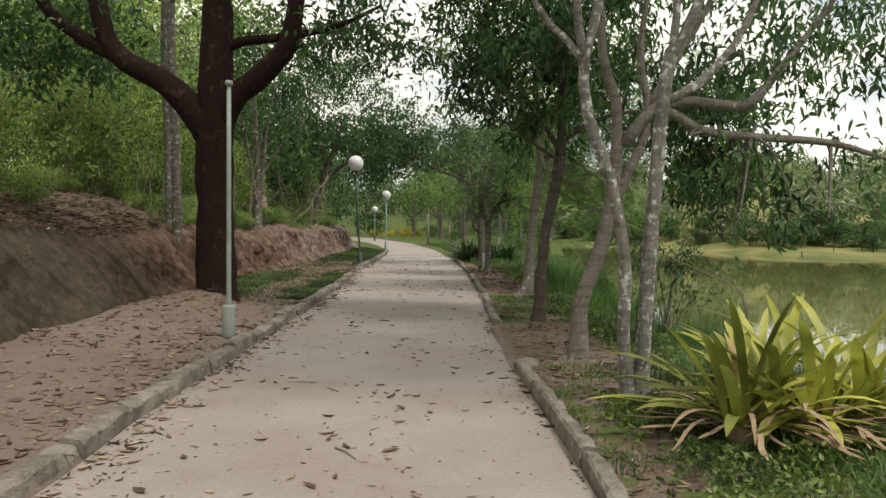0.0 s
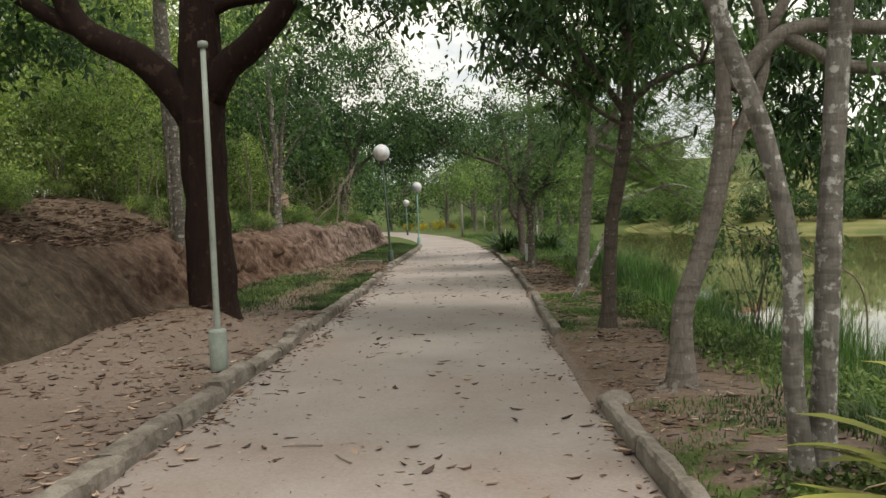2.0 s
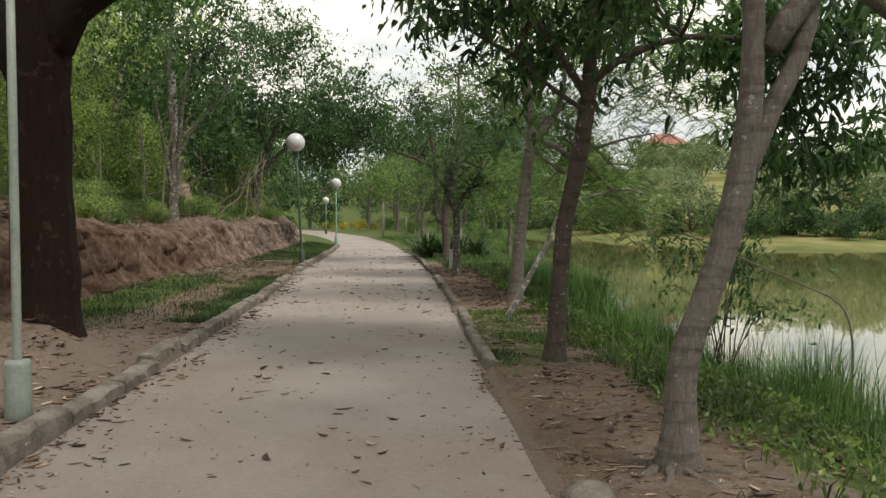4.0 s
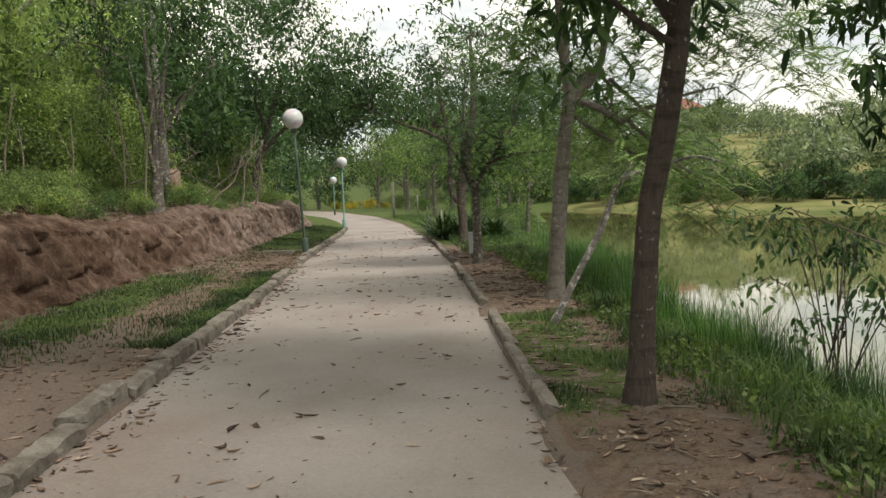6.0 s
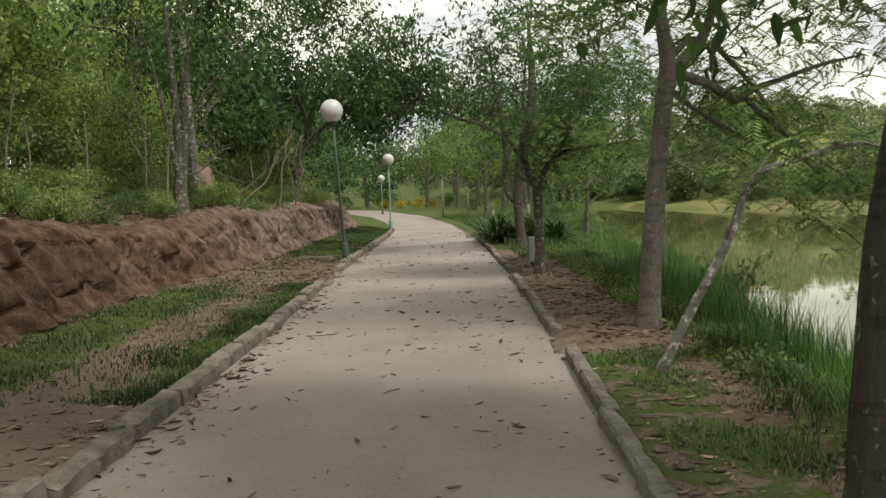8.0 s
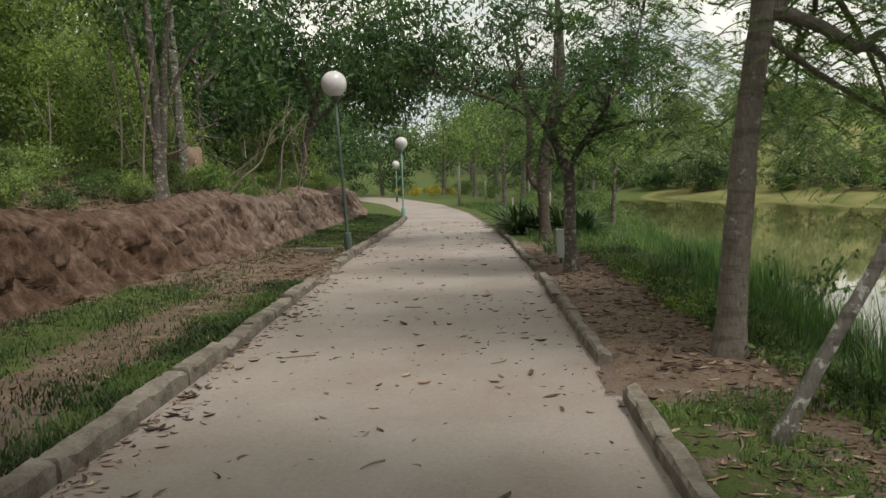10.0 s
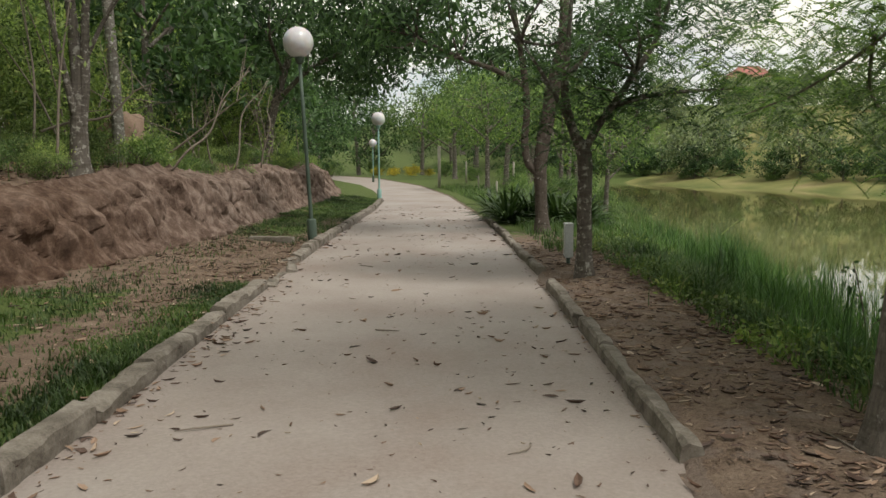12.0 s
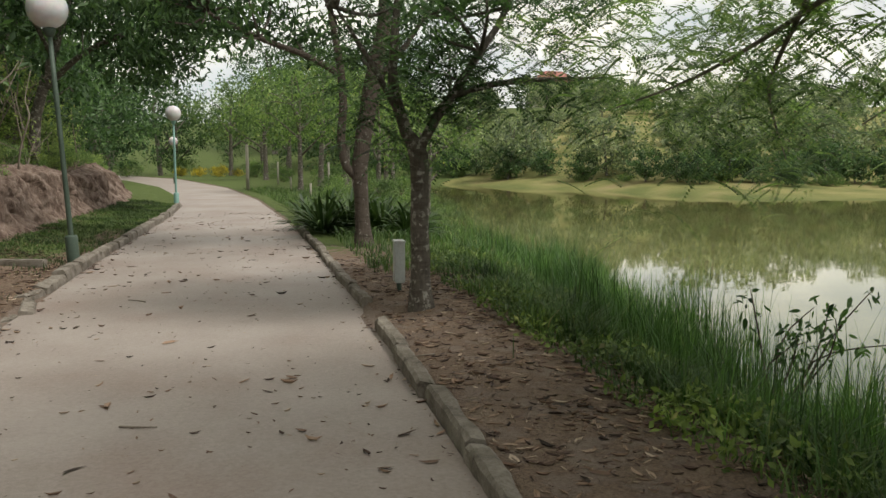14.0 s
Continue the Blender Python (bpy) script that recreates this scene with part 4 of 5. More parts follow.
def generic_tree(seed, height, spread, leaf_m, bark_m, leaf=0.22, n=150, per=38, low=0.4, label="", feathery=False):
    rng = R(seed)
    top = height * 0.8
    bend = rng.normal(size=2) * 0.25
    trunk = [(0, 0, 0), (bend[0] * 0.4, bend[1] * 0.4, top * 0.33), (bend[0], bend[1], top * 0.66), (bend[0] * 0.6, bend[1] * 1.4, top)]
    r0 = 0.018 * height + 0.03
    limbs = []
    for k in range(6):
        a, h = k * 2.4 + rng.uniform(0, 1), top * rng.uniform(low, 0.8)
        q = Vector((bend[0] * h / top, bend[1] * h / top, h))
        d = Vector((math.cos(a), math.sin(a), 0)) * spread * rng.uniform(0.45, 0.8)
        limbs.append(([q, q + d * 0.4 + Vector((0, 0, height * 0.08)), q + d + Vector((0, 0, height * 0.2))], (r0 * 0.45, r0 * 0.35, r0 * 0.1)))
    cz = height * (low + 1) / 2
    if feathery:
        cl, g = feather(seed, (0, 0, cz), (spread, spread, height * (1 - low) / 2), n, 12, 0.4, 0.4, 7, 0.12)
    else:
        cl, g = cloud(seed, (0, 0, cz), (spread, spread, height * (1 - low) / 2), n, per, spread * 0.15, leaf, 0.42, 0.5, 0.35)
    return tree("tree", (0, 0, 0), trunk, (r0, r0 * 0.85, r0 * 0.65, r0 * 0.2), limbs, [cl], bark_m, leaf_m, label, twig_goals=g[:18], seed=seed)


def bush(seed, radius, height, leaf_m, leaf=0.12, n=60, per=30, label="", name="bush"):
    rng = R(seed)
    root = base_of(name, (0, 0, 0))
    tagged(root, label, "bush")
    cl, g = cloud(seed, (0, 0, height * 0.55), (radius, radius, height * 0.5), n, per, radius * 0.17, leaf, 0.4, 0.4, 0.2)
    stems = []
    for k in range(9):
        q = g[k]
        stems.append(tube([(rng.normal() * 0.08, rng.normal() * 0.08, -0.1), (q[0] * 0.4, q[1] * 0.4, q[2] * 0.6), tuple(q)], (0.016, 0.012, 0.004), 5, 0, 0, False))
    v, f = joined(stems)
    part_mesh("stem", as_mesh("stem", v, f, M_TWIG, True), root)["kind"] = "stuff"
    part_mesh("foliage", as_mesh("foliage", cl[0], cl[1], leaf_m), root)["kind"] = "stuff"
    return root


def plant(proto, spots, group):
    """Stands the prototype at the first spot and copies at the rest: (x, y, turn, size)."""
    for i, (x, y, a, s) in enumerate(spots):
        m = Matrix.Translation((x, y, ground_z(x, y) - 0.04)) @ Matrix.Rotation(a, 4, "Z") @ Matrix.Scale(s, 4)
        if i == 0:
            proto.matrix_basis = m
            tagged(proto, group=group)
        else:
            copy_thing(proto, m)


def on_terrace(seed, n, near, far, y0, y1, s0, s1):
    rng = R(seed)
    out = []
    for k in range(n):
        y = y0 + (y1 - y0) * (k + rng.uniform(0, 1)) / n
        x = float(BANK(y)) - rng.uniform(near, far)
        out.append((x, y, rng.uniform(0, 6.28), rng.uniform(s0, s1)))
    return out


wood = "trees of the wood above the bank"
plant(generic_tree(101, 9, 2.6, M_LEAF_WOOD_BRIGHT, M_GREY_BARK, 0.19, 92, 54, 0.3, "woodland tree with green crown above the bank"), on_terrace(1, 12, 5.5, 10, 17, 62, 0.8, 1.25), wood)
plant(generic_tree(102, 12, 3.2, M_LEAF_WOOD_BRIGHT, M_GREY_BARK, 0.2, 120, 50, 0.35, "tall green woodland tree above the bank"), on_terrace(2, 6, 9, 18, 20, 75, 0.85, 1.2), wood)
plant(generic_tree(103, 7, 2.2, M_LEAF_WOOD_BRIGHT, M_PALE_BARK, 0.16, 110, 58, 0.3, "light green young tree above the bank"), on_terrace(3, 12, 4.2, 9, 14, 60, 0.75, 1.15), wood)
plant(generic_tree(104, 10, 4.0, M_LEAF_WOOD_BRIGHT, M_GREY_BARK, 0.3, 110, 56, 0.2, "tall tree closing the wood behind"), on_terrace(4, 12, 20, 40, 0, 95, 0.85, 1.2), wood)
under = "undergrowth on the bank"
plant(bush(111, 0.9, 1.3, M_UNDER, 0.1, 60, 46, "leafy green undergrowth shrub on the bank"), [s for s in on_terrace(11, 90, 1.0, 4.5, 14, 56, 0.55, 1.2) if s[1] > 19 or float(BANK(s[1])) - s[0] > 2.6], under)
plant(bush(112, 1.3, 3.2, M_UNDER, 0.13, 90, 48, "tall leafy shrub under the trees"), on_terrace(12, 46, 2.6, 7, 12, 60, 0.7, 1.3), under)
plant(bush(113, 0.7, 0.8, M_LEAF_LIGHT, 0.1, 46, 30, "low bright green shrub near the bank edge"), on_terrace(13, 40, 0.75, 2.2, 22, 54, 0.5, 1.1), under)
plant(bush(114, 1.8, 4.6, M_LEAF_WOOD_BRIGHT, 0.17, 90, 54, "dense green thicket shrub"), on_terrace(14, 28, 6, 14, 4, 80, 0.6, 1.2), under)

# trees beyond the bend and along the near shore further on
bend = "trees beyond the bend"
plant(generic_tree(121, 6, 2.6, M_LEAF_MID, M_GREY_BARK, 0.22, 90, 34, 0.35, "small round light green tree by the path"),
      [(-0.6, 58, 0.4, 1.0), (0.6, 66, 2, 1.25), (3.5, 60, 3, 1.0), (-3.2, 82, 4, 1.4), (2.5, 74, 5, 1.4), (-7.5, 102, 1, 1.6), (5.8, 78, 2.2, 1.4), (-1.5, 92, 3.3, 1.6), (3.4, 86, 1, 1.6), (3.9, 46, 2, 0.75), (8, 92, 4, 1.5), (-4.5, 108, 4.5, 1.7)], bend)
plant(generic_tree(122, 13, 4.5, M_LEAF_DARK, M_GREY_BARK, 0.38, 110, 44, 0.15, "tall tree closing the view beyond the bend"),
      [(-16, 112, 0, 1.05), (-9, 120, 2, 0.65), (-2, 120, 3, 1.05), (5, 122, 4, 1.1), (-32, 98, 5, 1.2), (-30, 84, 2, 1.2), (12, 118, 1.6, 1.05), (-22, 90, 2.6, 1.0), (-17, 82, 0.5, 0.85), (-38, 112, 3, 1.2), (-4, 136, 5, 1.3), (4, 138, 1, 1.3), (-24, 126, 2, 1.3), (13, 136, 2.6, 1.3), (20, 126, 0.7, 1.1)], bend)
plant(generic_tree(126, 9, 3.4, M_LEAF_DARK, M_GREY_BARK, 0.4, 90, 32, 0.12, "dark dense tree at the bend"), [(-14, 74, 1.5, 0.9), (-19, 76, 2.5, 1.1), (-13.5, 66, 0.3, 0.8), (-17.5, 94, 1, 1.2), (-13, 104, 2, 1.1), (-24, 102, 3, 1.3), (2, 108, 4, 1.2), (-9.3, 35, 1, 0.75), (-10.5, 39.5, 2, 0.9), (-10, 46, 3, 0.85), (-11, 51, 4, 0.9), (-12.5, 57, 5, 0.9)], bend)
hedge = "bushes beyond the bend"
plant(bush(123, 1.1, 1.3, M_LEAF_YELLOW, 0.16, 60, 30, "yellow-leaved ornamental bush at the bend"), [(-8.2, 97, 0, 0.8), (-10.2, 98, 1, 0.8), (-6.5, 98, 2, 0.7), (-12, 99, 3, 0.8)], hedge)
plant(bush(124, 1.3, 1.8, M_LEAF_LIGHT, 0.18, 70, 30, "bright green bush beside the path bend"),
      [(-4.5, 93, 0, 0.9), (-1.8, 76, 1, 0.7), (1.2, 70, 2, 0.9), (3.6, 70, 3, 0.9), (-12.5, 103, 4, 1.2), (-17, 100, 5, 1.1), (1.0, 57, 0.5, 0.55), (3.0, 54, 1.5, 0.6), (4.2, 50, 2.5, 0.6), (5.2, 64, 2.8, 0.8), (0.8, 49, 4.4, 0.45)], hedge)
# unseen trees added behind the start, to shade the near path
plant(generic_tree(125, 8, 2.8, M_LEAF_MID, M_GREY_BARK, 0.22, 150, 36, 0.45, "unseen tree added behind the start to shade the path"),
      [(2.6, -2.5, 0, 1.0), (2.9, -8, 2, 1.1), (-4.4, -3.5, 1, 1.15), (3.2, -14, 3, 1.1), (4.2, -5.5, 1, 1.1)], "trees behind the start")
# dark tree on the inner side of the bend, reaching over the path
c10, g10 = cloud(91, (-7.0, 41.5, 7.6), (3.1, 3.4, 3.5), 275, 42, 0.34, 0.21, 0.38, 0.8, 0.3)
c10b, g10b = cloud(93, (-4.7, 41.3, 5.2), (1.9, 2.0, 1.6), 130, 40, 0.32, 0.22, 0.38, 0.8, 0.2)
tree("tree", (-8.2, 42.0, 1.4), [(-8.2, 42, 1.35), (-8.0, 42, 3.0), (-7.4, 41.9, 4.8), (-6.6, 41.7, 7)], (0.17, 0.15, 0.12, 0.04),
     [([(-7.8, 42, 3.6), (-6.6, 41.6, 4.6), (-5.0, 41.3, 5.3), (-3.6, 41, 5.6)], (0.09, 0.08, 0.06, 0.02)), ([(-7.5, 42, 4.5), (-7.6, 40.6, 5.6), (-7.2, 39.4, 6.6)], (0.07, 0.055, 0.02))],
     [c10, c10b], M_GREY_BARK, M_LEAF_DARK, "dark-leaved tree leaning over the path from the bank", twig_goals=list(g10[:26]) + list(g10b[:16]), seed=12)
# forked tree at the bank edge and two pale tall stems behind
c11, g11 = cloud(92, (-7.1, 27.5, 6.3), (2.3, 2.2, 2.2), 110, 46, 0.28, 0.16, 0.38, 0.9, 0.25)
tree("tree", (-7.15, 27.2, 1.4), [(-7.15, 27.2, 1.4), (-7.12, 27.2, 2.1), (-7.1, 27.2, 3.0), (-7.16, 27.2, 4.4), (-7.3, 27.3, 6.6)], (0.15, 0.13, 0.1, 0.07, 0.02),
     [([(-7.08, 27.2, 2.0), (-6.98, 27.2, 2.9), (-6.88, 27.2, 4.2), (-6.6, 27.3, 6)], (0.085, 0.08, 0.06, 0.02)), ([(-7.14, 27.15, 2.3), (-7.26, 27.0, 3.3), (-7.5, 26.8, 5)], (0.06, 0.05, 0.018)), ([(-6.95, 27.2, 3.2), (-6.4, 27.2, 4.1), (-5.6, 27.3, 4.9)], (0.04, 0.032, 0.01))],
     [c11], M_GREY_BARK, M_LEAF_DARK, "multi-stemmed dark tree at the bank edge", twig_goals=g11[:22], seed=13)
for x, y, s in ((-8.0, 30.5, 21), (-7.3, 20.0, 22), (-6.6, 18.6, 23)):
    cc, gg = cloud(s, (x - 0.2, y + 0.3, 9.0), (1.8, 1.8, 1.4), 50, 36, 0.35, 0.22)
    tree("tree", (x, y, ground_z(x, y)), [(x, y, ground_z(x, y)), (x - 0.05, y, 3.4), (x - 0.15, y, 6), (x - 0.2, y + 0.2, 9)], (0.12, 0.105, 0.095, 0.04), [([(x - 0.15, y, 6.5), (x + 0.6, y + 0.2, 8.4)], (0.06, 0.02))],
         [cc], M_GREY_BARK if y < 25 else M_PALE_BARK, M_LEAF_MID, "tall straight trunk in the wood", group=wood, twig_goals=gg[:8], seed=s)
# bare dead branches leaning on the bank top
for k, (a, m_, e) in enumerate((((-6.6, 29.5, 1.4), (-5.9, 29.7, 2.2), (-5.2, 30.0, 3.3)), ((-7.6, 30.5, 1.6), (-6.4, 30.2, 2.2), (-5.3, 30.2, 2.9)), ((-6.8, 34, 1.4), (-6.6, 34.2, 2.6), (-6.1, 34.6, 3.6)), ((-7.0, 37, 1.4), (-6.7, 37, 2.5), (-6.7, 37.3, 3.7)), ((-7.9, 27.5, 2.1), (-6.9, 27.8, 2.4), (-6.2, 28.0, 2.9)))):
    rng = R(300 + k)
    mid2, mid3 = Vector(a).lerp(Vector(m_), 0.5), Vector(m_).lerp(Vector(e), 0.5)
    jit = [Vector(rng.normal(size=3)) * 0.09 for _ in range(3)]
    pcs = [tube([a, mid2 + jit[0], Vector(m_) + jit[1], mid3 + jit[2], e], (0.026, 0.023, 0.019, 0.013, 0.005), 7, 0.15, k)]
    for j in range(7):
        q = Vector(a).lerp(Vector(e), 0.3 + 0.1 * j)
        d = Vector(rng.normal(size=3)) * 0.35 + Vector((0, 0, 0.45))
        pcs.append(tube([q, q + d * 0.5, q + d], (0.011, 0.008, 0.003), 5, 0, 0, False))
    root = base_of("dead_branch", a)
    tagged(root, "bare dry branch leaning in the undergrowth", "branch", "dead branches on the bank")
    part_mesh("stem", as_mesh("stem", shifted(pcs[0][0], a), pcs[0][1], M_TWIG, True), root)
    for v, f in pcs[1:]:
        part_mesh("side_twig", as_mesh("side_twig", shifted(v, a), f, M_TWIG, True), root)

# thin pale stems among the undergrowth
rng = R(320)
for k in range(26):
    y = 20.5 + 26 * (k + rng.uniform(0, 1)) / 26
    x = float(BANK(y)) - rng.uniform(0.9, 3.2)
    at, h = (x, y, ground_z(x, y)), rng.uniform(1.3, 3.2)
    lean_x, lean_y = rng.normal() * 0.22, rng.normal() * 0.2
    top_at = (x + lean_x * h, y + lean_y * h, at[2] + h)
    mid_at = (x + lean_x * h * 0.4 + rng.normal() * 0.08, y + lean_y * h * 0.4, at[2] + h * 0.5)
    fork = (mid_at[0] + rng.normal() * 0.3, mid_at[1] + rng.normal() * 0.3, at[2] + h * 0.92)
    leaves_at = along(330 + k, [mid_at, top_at], 70, 0.2)
    tree("sapling", at, [at, mid_at, top_at], (0.022, 0.018, 0.006), [([mid_at, Vector(mid_at).lerp(Vector(fork), 0.5), fork], (0.012, 0.01, 0.004))],
         [leaf_cloud(leaves_at, R(360 + k), 0.11, 0.4, 0.7)], M_TWIG, M_UNDER, "thin pale sapling in the undergrowth on the bank", group="saplings on the bank", seed=k, flare=1.1)

mx, my = -8.4, 31.6
bm = bmesh.new()
bmesh.ops.create_icosphere(bm, subdivisions=4, radius=1.0)
for q in bm.verts:
    d = 1 + 0.35 * noise.noise(q.co * 1.6) + 0.14 * noise.noise(q.co * 5)
    q.co = Vector((q.co.x * 0.6 * d, q.co.y * 0.6 * d, max(-0.2, q.co.z) * 1.1 * d))
for f_ in bm.faces:
    f_.smooth = True
mound_me = bpy.data.meshes.new("earth_mound")
bm.to_mesh(mound_me)
bm.free()
mound_me.materials.append(M_PALE_CLAY)
mound = new("earth_mound", mound_me)
mound.location = (mx, my, ground_z(mx, my))
tagged(mound, "small pale clay mound among the undergrowth", "earth mound")

# far shore: trees, shrubs, a house on the rise
far = "trees of the far shore"
rng = R(140)


def far_spots(seed, n, x0, x1, f0, f1, s0, s1):
    r = R(seed)
    out = []
    for k in range(n):
        x = x0 + (x1 - x0) * (k + r.uniform(0, 1)) / n
        out.append((x, float(FAR_SHORE(x)) + r.uniform(f0, f1), r.uniform(0, 6.28), r.uniform(s0, s1)))
    return out


plant(generic_tree(141, 8, 4.2, M_LEAF_HAZED, M_GREY_BARK, 0.62, 84, 26, 0.08, "round hazy green tree on the far shore"), far_spots(1, 24, 10, 95, 12, 26, 0.6, 0.95), far)
# dark leaves stand in for the band of shade below the far crowns
plant(generic_tree(142, 7, 3.8, M_LEAF_DARK, M_GREY_BARK, 0.62, 84, 26, 0.06, "dark far-shore tree standing in for shade under the trees"), far_spots(2, 28, 6, 55, 9, 14, 0.5, 0.9), far)
plant(generic_tree(143, 9, 5, M_LEAF_HAZED, M_GREY_BARK, 0.6, 80, 34, 0.05, "hazy pale green tree on the far slope"), far_spots(3, 70, 4, 130, 22, 75, 0.4, 0.9) + far_spots(5, 34, 0, 170, 76, 120, 0.7, 1.3), far)
plant(bush(144, 1.6, 1.5, M_LEAF_MID, 0.24, 60, 26, "rounded shrub on the far lawn"), far_spots(4, 16, 12, 70, 7, 14, 0.5, 1.1), "shrubs of the far shore")
plant(generic_tree(145, 6, 3.0, M_LEAF_MID, M_GREY_BARK, 0.4, 80, 26, 0.1, "round tree before the far house"), [(39.5, 143, 0, 0.95), (44, 142, 1, 0.9), (47, 146, 2, 1.1), (36.5, 146, 4, 1.1)], far)

house = base_of("house", (42.3, 150.0, 12.0))
tagged(house, "far house with red tiled roof and pale walls", "house")


def box_bm(x0, y0, z0, x1, y1, z1, bevel=0.0):
    bm = bmesh.new()
    bmesh.ops.create_cube(bm, size=1)
    for v in bm.verts:
        v.co = Vector(((x0 + x1) / 2 + v.co.x * (x1 - x0), (y0 + y1) / 2 + v.co.y * (y1 - y0), (z0 + z1) / 2 + v.co.z * (z1 - z0)))
    if bevel:
        bmesh.ops.bevel(bm, geom=list(bm.edges), offset=bevel, segments=2, affect="EDGES", clamp_overlap=True)
    return bm


part("wall", box_bm(-3.4, -3, -6, 3.4, 3, 2.6), M_PLASTER, house)
bm = bmesh.new()
rv = [bm.verts.new(p) for p in ((-4, -3.6, 2.5), (4, -3.6, 2.5), (4, 3.6, 2.5), (-4, 3.6, 2.5), (-1.5, 0, 4.6), (1.5, 0, 4.6))]
for f in ((0, 1, 5, 4), (1, 2, 5), (2, 3, 4, 5), (3, 0, 4), (3, 2, 1, 0)):
    bm.faces.new([rv[i] for i in f])
part("roof", bm, M_ROOF, house, "red tiled hip roof")
for x in (-2, 0, 2):
    part("window", box_bm(x - 0.45, -3.03, 0.5, x + 0.45, -2.9, 1.7), M_DARKGLASS, house)

# ---- strap-leaved plants ----


def straps(seed, count, length, width, up0, up1, wave=0.0, curl=0.9):
    """Long channelled leaves fanning out of a centre, arching over."""
    rng = R(seed)
    V, F = [], []
    for k in range(count):
        a = rng.uniform(0, 2 * math.pi)
        e = rng.uniform(up0, up1)
        L, W = length * rng.uniform(0.65, 1.15), width * rng.uniform(0.75, 1.2)
        out, side = Vector((math.cos(a), math.sin(a), 0)), Vector((-math.sin(a), math.cos(a), 0))
        p = out * rng.uniform(0.02, 0.12) + Vector((rng.normal() * 0.06, rng.normal() * 0.06, 0))
        bendy = curl * rng.uniform(0.5, 1.5)
        twist = rng.normal() * 0.25
        o = len(V)
        N = 9
        for i in range(N):
            t = i / (N - 1)
            ang = e - bendy * t * t
            w = W * (0.75 + 0.6 * t) * (1 - t ** 6) + 0.003
            q = p + Vector((0, 0, 1)) * (0.28 * w)
            s = side * math.cos(twist * t) + Vector((0, 0, math.sin(twist * t)))
            V += [tuple(q + s * w), tuple(p), tuple(q - s * w)]
            p = p + (out * math.cos(ang) + Vector((0, 0, math.sin(ang)))) * (L / (N - 1))
            p.z = max(p.z, 0.03)
        for i in range(N - 1):
            for c in range(2):
                F.append((o + i * 3 + c, o + i * 3 + c + 1, o + i * 3 + c + 4, o + i * 3 + c + 3))
    return V, F


brom_at = (2.08, 6.25, ground_z(2.08, 6.25))
brom = base_of("bromeliad", brom_at)
tagged(brom, "large yellow-green bromeliad with dry lower leaves", "plant")
pcs = []
for k, (dx, dy, s, c) in enumerate(((-0.12, 0, 0.95, 42), (0.4, 0.1, 0.95, 46), (0.85, 0.3, 0.9, 44), (0.2, 0.45, 0.95, 34))):
    v, f = straps(400 + k, c, 1.0 * s, 0.03, 0.05, 1.25, curl=0.7)
    pcs.append(([(x + dx, y + dy, z + 0.16) for x, y, z in v], f))
v, f = joined(pcs)
part_mesh("leaves", as_mesh("leaves", v, f, M_STRAP, True), brom)["kind"] = "stuff"
pcs = []
for k, (dx, dy) in enumerate(((-0.1, 0), (0.4, 0.05), (0.8, 0.25))):
    v, f = straps(420 + k, 46, 0.9, 0.014, -0.1, 0.6, curl=1.3)
    pcs.append(([(x + dx, y + dy, z + 0.12) for x, y, z in v], f))
v, f = joined(pcs)
part_mesh("dry_leaves", as_mesh("dry_leaves", v, f, M_DRY_STRAP, True), brom, "withered brown straps drooping to the ground")
pcs = [tube([(dx, dy, -0.1), (dx, dy, 0.2)], (0.12, 0.09), 8, 0.3) for dx, dy in ((-0.1, 0), (0.42, 0.1), (0.8, 0.3), (0.2, 0.45))]
v, f = joined(pcs)
part_mesh("stem", as_mesh("stem", v, f, M_DRY_STRAP, True), brom)["kind"] = "stuff"

for k, (x, y, s) in enumerate(((-0.2, 34.3, 1.25), (0.4, 34.7, 1.3), (1.0, 33.9, 1.15), (1.5, 33.2, 1.0), (-0.5, 36.2, 1.0))):
    root = base_of("agave", (x, y, ground_z(x, y)))
    tagged(root, "dark green strap-leaved clump beside the path", "plant", "strap-leaved clumps under the trees")
    v, f = straps(440 + k, 120, 0.8 * s, 0.026, 0.1, 1.3, curl=0.9)
    part_mesh("leaves", as_mesh("leaves", [(a, c, z + 0.05) for a, c, z in v], f, M_AGAVE, True), root)

# thin broad-leaved shrub standing in the reeds
wx, wy_ = 3.35, 23.4
shrub = base_of("shrub", (wx, wy_, ground_z(wx, wy_)))
tagged(shrub, "thin broad-leaved shrub standing in the reeds", "bush")
rng = R(470)
pcs, anchors = [], []
for k in range(8):
    e = Vector((0.35 + rng.normal() * 0.4, rng.normal() * 0.4, rng.uniform(0.7, 1.45)))
    m_ = e * 0.5 + Vector((rng.normal() * 0.12, rng.normal() * 0.12, 0.15))
    pcs.append(tube([(rng.normal() * 0.1, rng.normal() * 0.1, -0.15), m_, e], (0.012, 0.009, 0.004), 5, 0, k, False))
    anchors += [m_.lerp(e, rng.uniform(0.1, 1.05)) + Vector(rng.normal(size=3)) * 0.06 for _ in range(20)]
v, f = joined(pcs)
part_mesh("stem", as_mesh("stem", v, f, M_BROWN_BARK, True), shrub)["kind"] = "stuff"
v, f = leaf_cloud(np.array(anchors), R(471), 0.1, 0.42, 0.5, True)
part_mesh("foliage", as_mesh("foliage", v, f, M_LEAF_DARK), shrub)["kind"] = "stuff"

